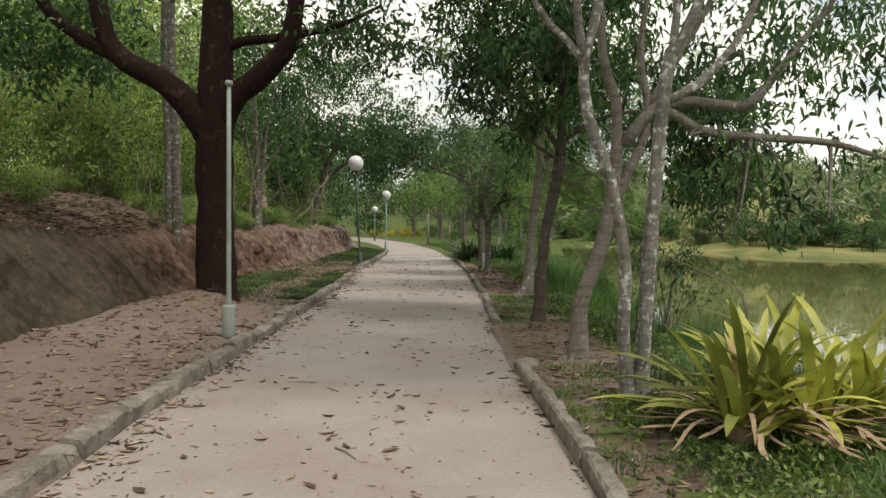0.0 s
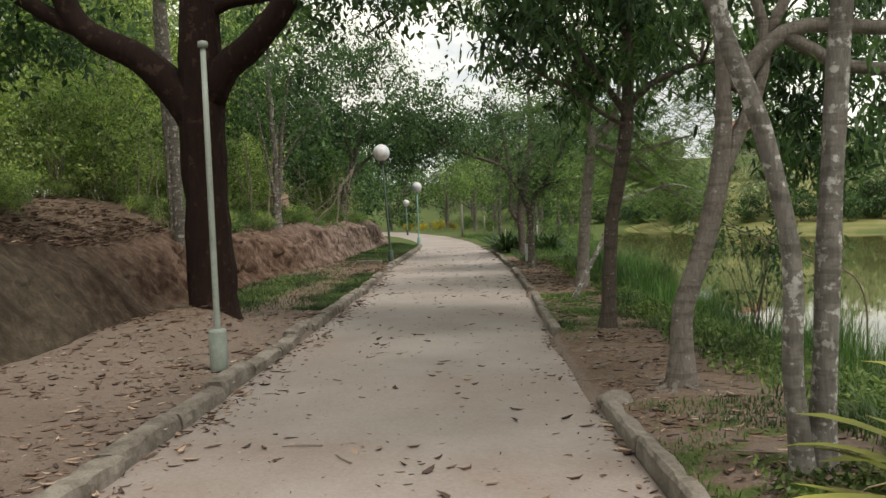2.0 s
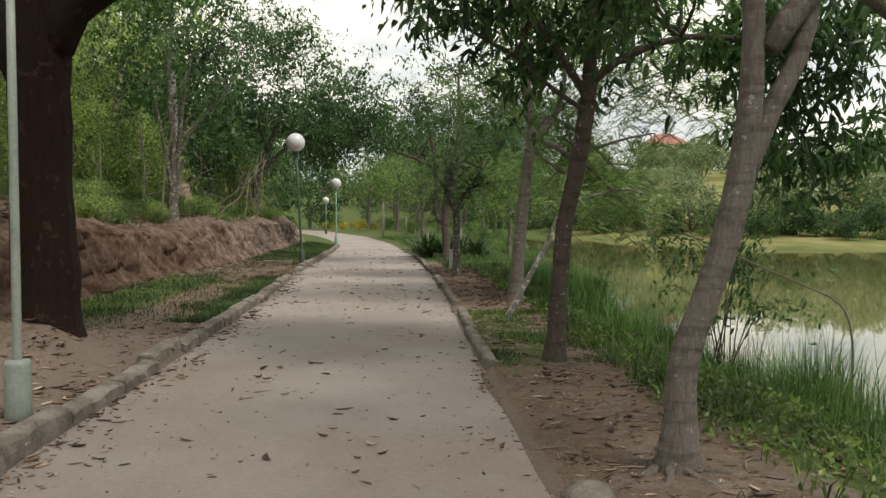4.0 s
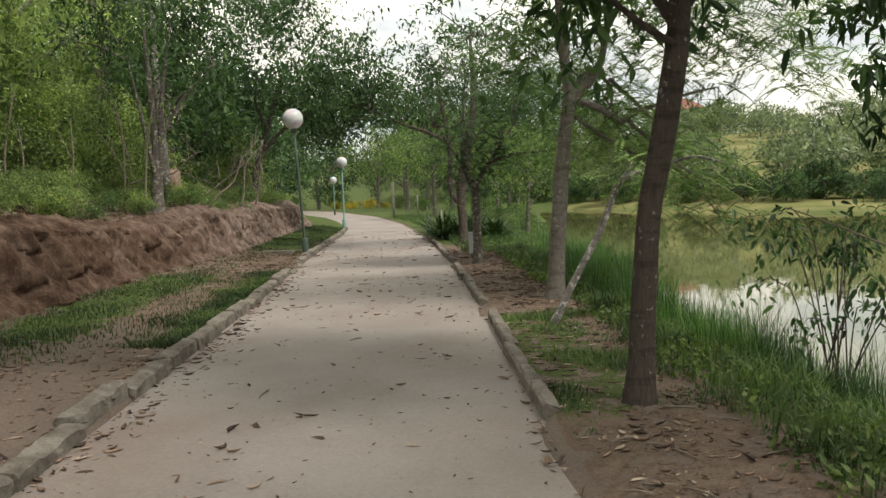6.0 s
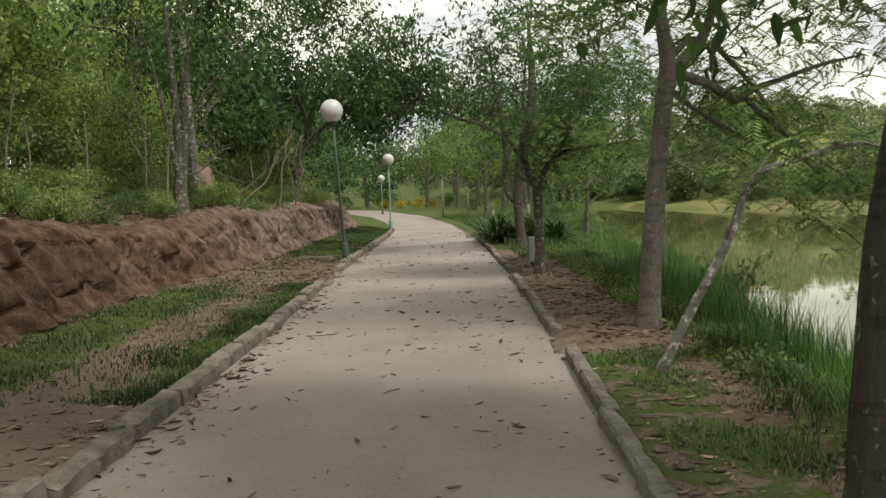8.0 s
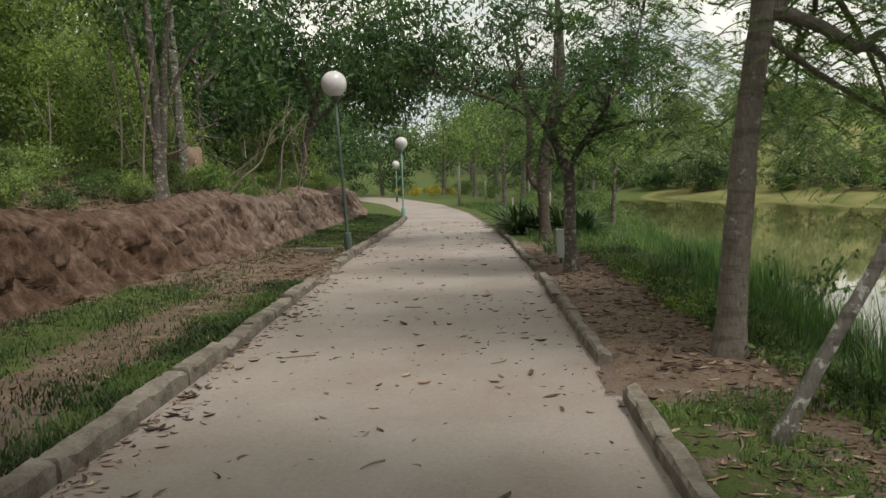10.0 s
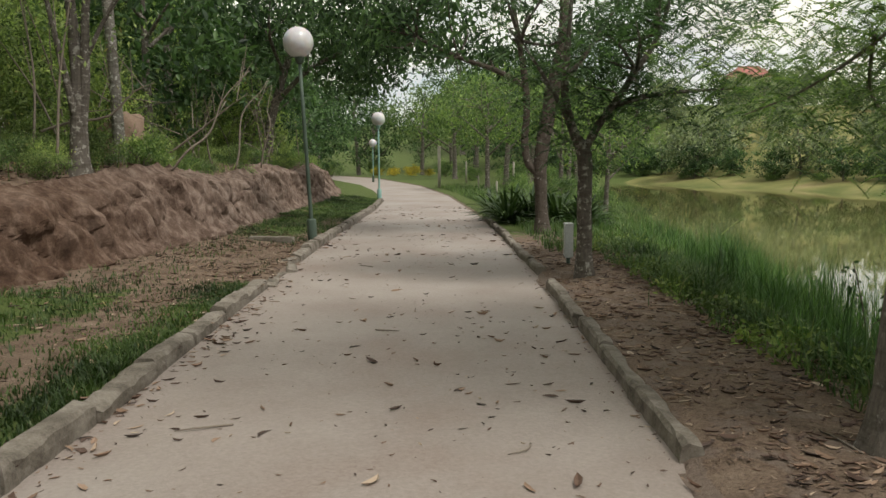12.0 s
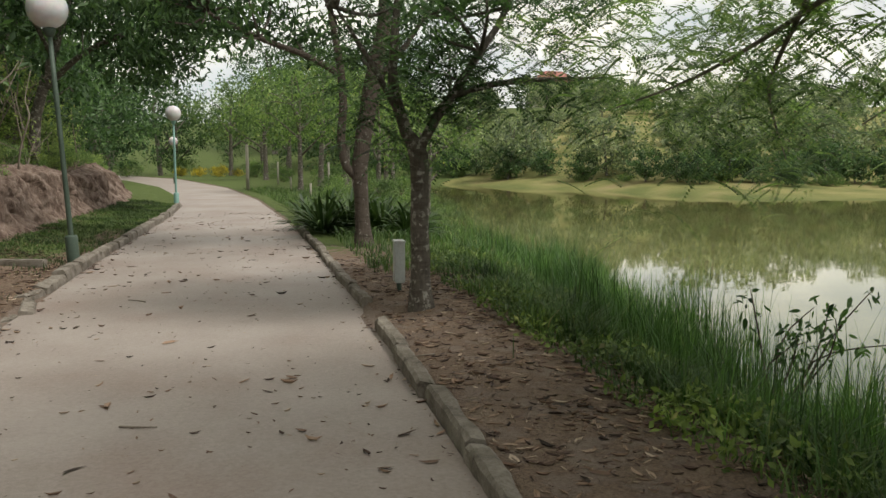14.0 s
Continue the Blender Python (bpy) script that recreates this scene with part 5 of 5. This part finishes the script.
# drooping shrub by the water and a bare branch leaning in it
wx, wy_ = 3.75, 15.7
shrub = base_of("shrub", (wx, wy_, ground_z(wx, wy_)))
tagged(shrub, "drooping thin-stemmed green shrub on the pond slope", "bush")
rng = R(480)
pcs, anchors = [], []
for k in range(14):
    a = rng.uniform(0, 6.28)
    r_ = rng.uniform(0.5, 1.35)
    e = Vector((math.cos(a) * r_, math.sin(a) * r_, rng.uniform(0.8, 2.2)))
    m_ = Vector((e.x * 0.45, e.y * 0.45, e.z * 0.8 + 0.25))
    pcs.append(tube([(rng.normal() * 0.12, rng.normal() * 0.12, -0.15), m_, e], (0.01, 0.007, 0.003), 5, 0, k, False))
    anchors += [m_.lerp(e, rng.uniform(-0.2, 1.1)) + Vector(rng.normal(size=3)) * 0.12 for _ in range(44)]
v, f = joined(pcs)
part_mesh("stem", as_mesh("stem", v, f, M_BROWN_BARK, True), shrub)["kind"] = "stuff"
v, f = leaf_cloud(np.array(anchors), R(481), 0.11, 0.42, 0.8, True)
part_mesh("foliage", as_mesh("foliage", v, f, M_LEAF_DARK), shrub)["kind"] = "stuff"
v, f = tube([(4.75, 14.4, -0.78), (4.72, 14.3, 0.1), (4.5, 14.15, 0.55), (4.1, 14.05, 0.75), (3.5, 14.0, 1.0), (2.9, 14.0, 1.26), (2.5, 14.0, 1.42)], (0.014, 0.013, 0.012, 0.011, 0.01, 0.008, 0.004), 7, 0.15, 3)
tagged(new("dead_branch", as_mesh("dead_branch", v, f, M_TWIG, True)), "thin bare branch bent over the pond slope", "branch")

# ---- small fixtures ----
strip = box_bm(-0.45, -0.06, -0.08, 0.45, 0.06, 0.07, 0.015)
for q in strip.verts:
    q.co += Vector((0, noise.noise(q.co * 4) * 0.02, noise.noise(q.co * 5) * 0.015))
strip_me = bpy.data.meshes.new("concrete_strip")
strip.to_mesh(strip_me)
strip.free()
strip_me.materials.append(M_CONCRETE)
strip_ob = new("concrete_strip", strip_me)
strip_ob.matrix_basis = Matrix.Translation((-4.75, 29.55, ground_z(-4.75, 29.55) + 0.02)) @ Matrix.Rotation(-0.2, 4, "Z")
tagged(strip_ob, "short rough concrete strip lying across the verge", "concrete strip")
ubox = base_of("utility_box", (0.46, 26.6, ground_z(0.46, 26.6)))
tagged(ubox, "small grey metal box on a stub beside a tree", "utility box")
part("body", box_bm(-0.06, -0.12, 0.1, 0.06, 0.12, 0.58, 0.012), M_BOX, ubox)
part("lid", box_bm(-0.068, -0.13, 0.575, 0.068, 0.13, 0.6, 0.006), M_BOX, ubox)
part("stub", ring_stack([(0.03, -0.1), (0.03, 0.14)], 10), M_POST_DARK, ubox)
for x, y, h, w in ((-3.3, 60.0, 2.4, 0.09), (-1.1, 60, 0.7, 0.05), (-0.2, 52, 0.6, 0.05), (0.8, 58, 1.5, 0.06), (-2.0, 70, 1.5, 0.06), (1.8, 55, 0.8, 0.05)):
    post = new("wooden_post", None)
    post.location = (x, y, ground_z(x, y) - 0.05)
    tagged(post, "pale weathered wooden post on the grass", "post", "wooden posts beyond the trees")
    part("shaft", ring_stack([(w, 0), (w * 0.97, h * 0.5), (w * 0.92, h), (w * 0.6, h + 0.02)], 9), M_WOOD, post)

# ---- grass, reeds, litter: too many to count ----


def blades(seed, spots, height, width, lean=0.35):
    """Bent blades of three segments at (x, y, z)."""
    rng = R(seed)
    P = np.asarray(spots)
    N = len(P)
    a = rng.uniform(0, 2 * math.pi, N)
    d = np.stack([np.cos(a), np.sin(a), np.zeros(N)], 1)
    s = np.stack([-np.sin(a), np.cos(a), np.zeros(N)], 1)
    tall = np.array([0.75 + 0.9 * noise.noise((x * 1.1, y * 1.1, 21)) for x, y, _ in spots])
    h = (height * rng.uniform(0.4, 1.3, N) * np.clip(tall, 0.35, 1.4))[:, None]
    w = (width * rng.uniform(0.7, 1.3, N))[:, None]
    ln = (lean * rng.uniform(0.1, 1.6, N))[:, None]
    up = np.array([0, 0, 1.0])
    V = np.stack([P - s * w, P + s * w, P + up * h * 0.55 + d * h * ln * 0.3 + s * w * 0.8, P + up * h * 0.55 + d * h * ln * 0.3 - s * w * 0.8, P + up * h * 0.98 + d * h * ln], 1)
    o = np.arange(N)[:, None] * 5
    F = [tuple(q) for q in (o + np.array([0, 1, 2, 3])).tolist()] + [tuple(q) for q in (o + np.array([3, 2, 4])).tolist()]
    return V.reshape(-1, 3).tolist(), F


def scatter(seed, n, area, keep):
    rng = R(seed)
    out = []
    for _ in range(n):
        x, y = area(rng)
        k = keep(x, y) if keep else 1
        if rng.uniform() < k:
            out.append((x, y, ground_z(x, y) - 0.004))
    return out


def patchy(x, y, s=0.9, cut=0.0):
    return smooth(cut - 0.15, cut + 0.25, noise.noise((x * s, y * s, 11)))


def slope_area(y0, y1, d0, d1):
    def f(r):
        y = r.uniform(y0, y1)
        a, c = float(PATH_R(y)), float(SHORE(y))
        return a + d0 + (c - a - d0 + d1) * r.uniform(0, 1), y
    return f


def stuff(name, vf, material, label, category):
    return tagged(new(name, as_mesh(name, vf[0], vf[1], material)), label, category, kind="stuff")


near_grass = scatter(1, 30000, slope_area(4, 30, 1.25, 0.1), lambda x, y: 0.25 + 0.75 * patchy(x, y, 0.8, -0.25))
near_grass += scatter(31, 16000, slope_area(17, 27, 1.55, 0.1), None)
far_grass = scatter(2, 22000, slope_area(28, 62, 0.5, 0.3), None)
stuff("grass", blades(3, near_grass, 0.24, 0.006, 0.95), M_SLOPE_GRASS, "green grass on the pond slope", "grass")
stuff("grass", blades(4, far_grass, 0.25, 0.009, 0.7), M_SLOPE_GRASS, "long grass beside the path further on", "grass")
turf = scatter(5, 24000, lambda r: (lambda y: (float(PATH_R(y)) + r.uniform(0.15, 3.4), y))(r.uniform(1.5, 9.2)), lambda x, y: patchy(x, y, 1.1, -0.1))
turf += scatter(6, 9000, lambda r: (lambda y: (float(PATH_R(y)) + r.uniform(0.15, 1.3), y))(r.uniform(12.8, 18)), lambda x, y: patchy(x, y, 1.3, 0.05))
stuff("grass", blades(7, turf, 0.075, 0.005, 0.8), M_SLOPE_GRASS, "short patchy turf beside the kerb", "grass")


def verge(r):
    y = r.uniform(15, 47)
    xb, xl = float(BANK(y)), float(PATH_L(y)) - 0.2
    return xb + 0.15 + (xl - xb - 0.15) * r.uniform(0, 1), y


def verge_keep(x, y):
    d, e = x - float(BANK(y)), float(PATH_L(y)) - x
    strip = smooth(0.15, 0.45, d) * (1 - smooth(1.2, 2.0, d)) + 0.9 * (1 - smooth(0.4, 0.85, e)) * smooth(15.5, 18, y)
    return min(1, max(strip * (0.3 + 0.7 * patchy(x, y, 0.7, -0.2)) * (1 - 0.85 * bare(y)), smooth(32, 38, y)))


stuff("grass", blades(8, scatter(9, 44000, verge, verge_keep), 0.08, 0.006, 0.8), M_GRASS, "short grass strip at the foot of the bank", "grass")


kerb_grass = scatter(35, 12000, lambda r: (lambda y: (float(PATH_L(y)) - 0.17 - abs(r.normal()) * 0.42, y))(r.uniform(16, 24.5)), lambda x, y: 0.3 + 0.7 * patchy(x, y, 1.2, -0.1))
stuff("grass", blades(36, kerb_grass, 0.085, 0.006, 0.8), M_GRASS, "lush dark grass along the broken kerb", "grass")


def reed_area(y0, y1):
    def f(r):
        y = r.uniform(y0, y1)
        return float(SHORE(y)) + r.normal() * 0.5 - 0.45, y
    return f


stuff("reeds", blades(10, scatter(11, 24000, reed_area(11, 36), lambda x, y: 0.1 + 0.9 * patchy(x, y, 0.6, -0.15)), 0.74, 0.0045, 0.45), M_REED, "tall dark green reeds at the water's edge", "reeds")
stuff("reeds", blades(37, scatter(38, 7000, lambda r: (lambda y: (float(SHORE(y)) + r.normal() * 0.35 + 0.05, y))(r.uniform(8, 28)), lambda x, y: 0.25 + 0.75 * patchy(x, y, 0.9, 0)), 0.9, 0.004, 0.3), M_REED, "thin dark reeds standing in the shallow water", "reeds")
stuff("reeds", blades(12, scatter(13, 9000, lambda r: (lambda y: (float(PATH_R(y)) + r.uniform(1.5, 3.6), y))(r.uniform(15, 40)), lambda x, y: patchy(x, y, 0.5, 0.0)), 0.36, 0.007, 0.8), M_REED, "tall grass tufts above the water", "grass")
under_grass = scatter(14, 7000, lambda r: (lambda y: (float(BANK(y)) - 0.55 - abs(r.normal()) * 1.6, y))(r.uniform(8, 58)), lambda x, y: (0.15 + 0.85 * patchy(x, y, 0.6, -0.05)) * max(smooth(18.5, 22, y), 0.6 * smooth(2.6, 3.6, float(BANK(y)) - x)))
stuff("undergrowth", blades(15, under_grass, 0.34, 0.009, 1.0), M_UNDER, "weeds and ferny growth along the bank top", "undergrowth")


def weeds(seed, spots, height, leaf, per):
    """Low leafy plants: a few broad leaves round each spot."""
    rng = R(seed)
    P = np.repeat(np.asarray(spots), per, axis=0)
    tall = np.array([max(0.25, 0.7 + 0.9 * noise.noise((x * 1.3, y * 1.3, 31))) for x, y, _ in spots]).repeat(per)
    P = P + rng.normal(size=P.shape) * np.array([0.035, 0.035, 0.0])
    P[:, 2] += height * tall * rng.uniform(0.05, 1.0, len(P))
    return leaf_cloud(P, rng, leaf, 0.5, 0.1)


weed_spots = scatter(41, 9000, slope_area(4, 30, 1.15, 0.0), lambda x, y: 0.15 + 0.85 * patchy(x, y, 0.9, -0.05))
stuff("weeds", weeds(42, weed_spots, 0.2, 0.065, 5), M_WEED, "low leafy weeds covering the pond slope", "weeds")
weed_spots = scatter(43, 3200, lambda r: (r.uniform(1.15, 3.7), r.uniform(4.2, 7.4)), lambda x, y: 0.1 + 0.9 * patchy(x, y, 1.4, -0.1))
stuff("weeds", weeds(44, weed_spots, 0.12, 0.05, 5), M_WEED, "small leafy weeds round the bromeliad", "weeds")


def litter(seed, spots, size):
    """Curled dry leaves lying flat."""
    rng = R(seed)
    V, F = [], []
    for x, y, z in spots:
        a, L = rng.uniform(0, 6.28), size * (0.4 + 1.2 * rng.uniform(0, 1) ** 2.2)
        d, s = Vector((math.cos(a), math.sin(a), rng.normal() * 0.05)), Vector((-math.sin(a), math.cos(a), rng.normal() * 0.12))
        p, w, c = Vector((x, y, z + 0.003)), L * rng.uniform(0.07, 0.19), L * rng.uniform(0.02, 0.2)
        up, o = Vector((0, 0, c)), len(V)
        bend_ = s * L * rng.normal() * 0.12
        V += [tuple(p - d * L * 0.5 + up + bend_), tuple(p - d * L * 0.2 + s * w * 0.9 + up * 0.7), tuple(p + d * L * 0.2 + s * w * 0.8 + up * 0.6), tuple(p + d * L * 0.5 + up * 0.9 + bend_),
              tuple(p + d * L * 0.2 - s * w * 0.8 + up * 0.6), tuple(p - d * L * 0.2 - s * w * 0.9 + up * 0.7), tuple(p - d * L * 0.22), tuple(p + d * L * 0.22)]
        F += [(o, o + 6, o + 1), (o + 1, o + 6, o + 7, o + 2), (o + 2, o + 7, o + 3), (o + 3, o + 7, o + 4), (o + 4, o + 7, o + 6, o + 5), (o + 5, o + 6, o)]
    return V, F


def on_path(r):
    y = 2.5 + 40 * r.uniform(0, 1) ** 1.3
    a, c = float(PATH_L(y)), float(PATH_R(y))
    u = r.uniform(0, 1)
    if r.uniform() < 0.62:
        u = r.beta(0.2, 0.24)
    return a + 0.03 + (c - a - 0.06) * u, y


leaves_path = [(x, y, path_z(x, y)) for x, y, z in scatter(16, 3600, on_path, lambda x, y: 0.12 + 0.88 * patchy(x, y, 0.9, 0.1))]
stuff("fallen_leaves", litter(17, leaves_path, 0.098), M_LITTER, "dry brown leaves scattered over the sand path", "fallen leaves")
leaves_left = [(x, y, path_z(x, y)) for x, y, z in scatter(46, 1300, lambda r: (lambda y: (float(PATH_L(y)) + 0.03 + abs(r.normal()) * 0.16, y))(3 + 22 * r.uniform(0, 1) ** 1.4), lambda x, y: 0.2 + 0.8 * patchy(x, y, 0.8, -0.1))]
leaves_left += scatter(32, 1500, lambda r: (lambda y: (float(PATH_L(y)) + 0.05 - abs(r.normal()) * 0.5, y))(r.uniform(3, 30)), None)
leaves_left += scatter(18, 2600, lambda r: (lambda y: (float(PATH_L(y)) - 0.2 - abs(r.normal()) * 1.0, y))(r.uniform(3, 15.5)), None)
leaves_left += scatter(19, 3600, lambda r: (lambda y: (float(BANK(y)) + 0.3 + abs(r.normal()) * 0.4, y))(r.uniform(6, 44)), lambda x, y: 0.2 + 0.8 * patchy(x, y, 0.8, 0))
leaves_left += scatter(47, 4600, lambda r: (lambda y: (float(BANK(y)) + 0.4 + r.uniform(0, 1) * (float(PATH_L(y)) - 0.6 - float(BANK(y))), y))(r.uniform(21.5, 31)), lambda x, y: 0.15 + 0.85 * patchy(x, y, 1.1, 0))
leaves_left += scatter(48, 900, lambda r: (r.uniform(-5.6, -3.3), r.uniform(9.5, 13.6)), lambda x, y: smooth(-3.2, -4.6, x))
leaves_left += scatter(23, 900, lambda r: (lambda y: (float(PATH_L(y)) - 0.2 - r.uniform(0, 1.6), y))(r.uniform(15, 34)), None)
stuff("fallen_leaves", litter(20, leaves_left, 0.088), M_LITTER, "dry leaves on the sandy verge below the bank", "fallen leaves")
leaves_right = scatter(21, 9000, lambda r: (lambda y: (float(PATH_R(y)) + 0.15 + abs(r.normal()) * 0.85, y))(r.uniform(2, 30)), lambda x, y: 0.4 + 0.6 * patchy(x, y, 1.2, 0))
leaves_right += scatter(34, 7000, lambda r: (lambda y: (float(PATH_R(y)) + 0.2 + r.uniform(0, 1.7), y))(r.uniform(8, 30)), lambda x, y: patchy(x, y, 1.5, 0.12))
leaves_right += scatter(24, 4200, lambda r: (lambda y: (float(PATH_R(y)) + 1.45 + r.normal() * 0.3, y))(r.uniform(18, 29)), None)
stuff("fallen_leaves", litter(22, leaves_right, 0.08), M_LITTER, "brown leaf litter under the pond-side trees", "fallen leaves")
leaves_bank = scatter(33, 8000, lambda r: (lambda y: (float(BANK(y)) - 0.5 - abs(r.normal()) * 1.5, y))(r.uniform(7, 19.5)), None)
leaves_bank += scatter(25, 5000, lambda r: (lambda y: (float(BANK(y)) - 0.6 - abs(r.normal()) * 1.6, y))(r.uniform(6, 32)), None)
stuff("fallen_leaves", litter(26, [(x, y, z + 0.03) for x, y, z in leaves_bank], 0.13), M_LITTER, "thick brown leaf litter on top of the bank", "fallen leaves")

crumbs = scatter(27, 16000, lambda r: (lambda y: (float(PATH_R(y)) + 0.15 + r.uniform(0, 1) ** 0.8 * 1.7, y))(r.uniform(3, 30)), lambda x, y: 0.35 + 0.65 * patchy(x, y, 1.6, 0))
crumbs += scatter(28, 9000, lambda r: (lambda y: (float(BANK(y)) + 0.05 + r.uniform(0, 1) * (float(PATH_L(y)) - 0.25 - float(BANK(y))), y))(r.uniform(3, 32)), lambda x, y: 0.3 + 0.7 * patchy(x, y, 1.4, 0))
crumbs += [(x, y, path_z(x, y) - 0.001) for x, y, z in scatter(29, 3200, on_path, None)]
stuff("leaf_crumbs", litter(30, crumbs, 0.036), M_LITTER, "small crumbled leaf pieces over sand and soil", "fallen leaves")

rng = R(500)
for k in range(40):
    y = rng.uniform(5, 30) if k < 26 else rng.uniform(9.6, 12.6)
    x = float(PATH_R(y)) + rng.uniform(0.25, 1.5) if k % 3 or k >= 26 else float(PATH_L(y)) + rng.uniform(0.3, 3)
    a, L = rng.uniform(0, 6.28), rng.uniform(0.12, 0.35)
    z = (path_z(x, y) + 0.006 if k % 3 == 0 and k < 26 else ground_z(x, y) + 0.008)
    d = Vector((math.cos(a), math.sin(a), 0)) * L
    v, f = tube([(x, y, z), Vector((x, y, z)) + d * 0.5 + Vector((rng.normal() * 0.02, rng.normal() * 0.02, 0.006)), Vector((x, y, z)) + d], (0.007, 0.006, 0.003), 5, 0.1, k)
    tagged(new("twig", as_mesh("twig", v, f, M_TWIG, True)), "dry twig lying on the ground", "twig", "twigs on the ground")

bm = bmesh.new()
bmesh.ops.create_icosphere(bm, subdivisions=3, radius=0.15)
for q in bm.verts:
    q.co *= 1 + 0.25 * noise.noise(q.co * 9) + 0.1 * noise.noise(q.co * 24)
    q.co.z *= 0.6
stone_me = bpy.data.meshes.new("stone")
bm.to_mesh(stone_me)
bm.free()
stone_me.materials.append(M_CONCRETE)
stone = new("stone", stone_me)
stone.location = (0.72, 9.42, ground_z(0.72, 9.42) + 0.02)
tagged(stone, "rough grey stone where the kerb ends", "stone")

# ---- kerbs: rough cast concrete stones, last ----


def kerb_stone(seed, length, w, h):
    """One uneven, chipped kerb stone along y with a rounded top."""
    rng = R(seed)
    prof = [(-w / 2, -0.12), (-w / 2, h * 0.4), (-w * 0.48, h * 0.82), (-w * 0.32, h * 0.985), (w * 0.32, h * 0.985), (w * 0.48, h * 0.82), (w / 2, h * 0.4), (w / 2, -0.12)]
    N, K = 12, 8
    V, F = [], []
    for i in range(N):
        t = i / (N - 1)
        sag = 0.0 if 0 < i < N - 1 else -0.008
        for px, pz in prof:
            chip = 0.045 * max(0, noise.noise((t * 5 + seed, px * 9, pz * 7)))
            V.append((px * (1 - chip * 3) + rng.normal() * 0.004, (t - 0.5) * length + rng.normal() * 0.004, pz + (rng.normal() * 0.004 + sag - chip if pz > 0.05 else 0)))
    for i in range(N - 1):
        for k in range(K - 1):
            F.append((i * K + k, i * K + k + 1, (i + 1) * K + k + 1, (i + 1) * K + k))
    F += [tuple(range(K)), tuple(reversed(range((N - 1) * K, N * K)))]
    return V, F


def kerb(name, edge, side, spans, w, h, length, label):
    root = base_of(name, (0, 0, 0))
    tagged(root, label, "kerb", kind="structure")
    stones = []
    for k in range(5):
        v, f = kerb_stone(600 + k, length - 0.012, w, h)
        stones.append(as_mesh("kerb_stone", v, f, M_CONCRETE, False))
    rng = R(700 + (side > 0))
    for y0, y1 in spans:
        n = max(1, round((y1 - y0) / length))
        for k in range(n):
            y = y0 + (y1 - y0) * (k + 0.5) / n
            x = float(edge(y)) + side * w * 0.5
            slope = float(edge(y + 0.5)) - float(edge(y - 0.5))
            ob = new("kerb_stone", stones[int(rng.integers(0, 5))])
            ob.parent = root
            ob.location = (x + rng.normal() * 0.014, y, rng.normal() * 0.012)
            ob.rotation_euler = (rng.normal() * 0.009, rng.normal() * 0.05, -math.atan(slope) + rng.normal() * 0.014)
            ob.scale = (1, (y1 - y0) / n / length, 1)
    return root


left_kerb = kerb("kerb_left", PATH_L, -1, [(-12, 24.7), (27.4, 46.5)], 0.17, 0.15, 1.05, "weathered grey concrete kerb stones along the sand")
kerb("kerb_right", PATH_R, 1, [(-10, 9.3), (13.2, 17.9), (18.95, 24.75), (25.9, 36)], 0.13, 0.13, 1.15, "broken grey concrete kerb with gaps by the trees")
# broken, half-buried pieces where the left kerb has sunk
for k, (y, dx, z, tilt, turn, L) in enumerate(((25.05, 0.05, -0.075, 0.12, 0.12, 0.62), (25.75, -0.02, -0.095, -0.1, -0.1, 0.6), (26.4, 0.06, -0.06, 0.2, 0.2, 0.6), (27.02, -0.04, -0.03, -0.22, -0.06, 0.62))):
    v, f = kerb_stone(650 + k, L, 0.16, 0.14)
    ob = new("kerb_stone", as_mesh("kerb_stone", v, f, M_CONCRETE, False))
    ob.parent = left_kerb
    ob.location = (float(PATH_L(y)) - 0.07 + dx, y, z)
    ob.rotation_euler = (0.05 * (-1) ** k, tilt, 0.07 + turn)
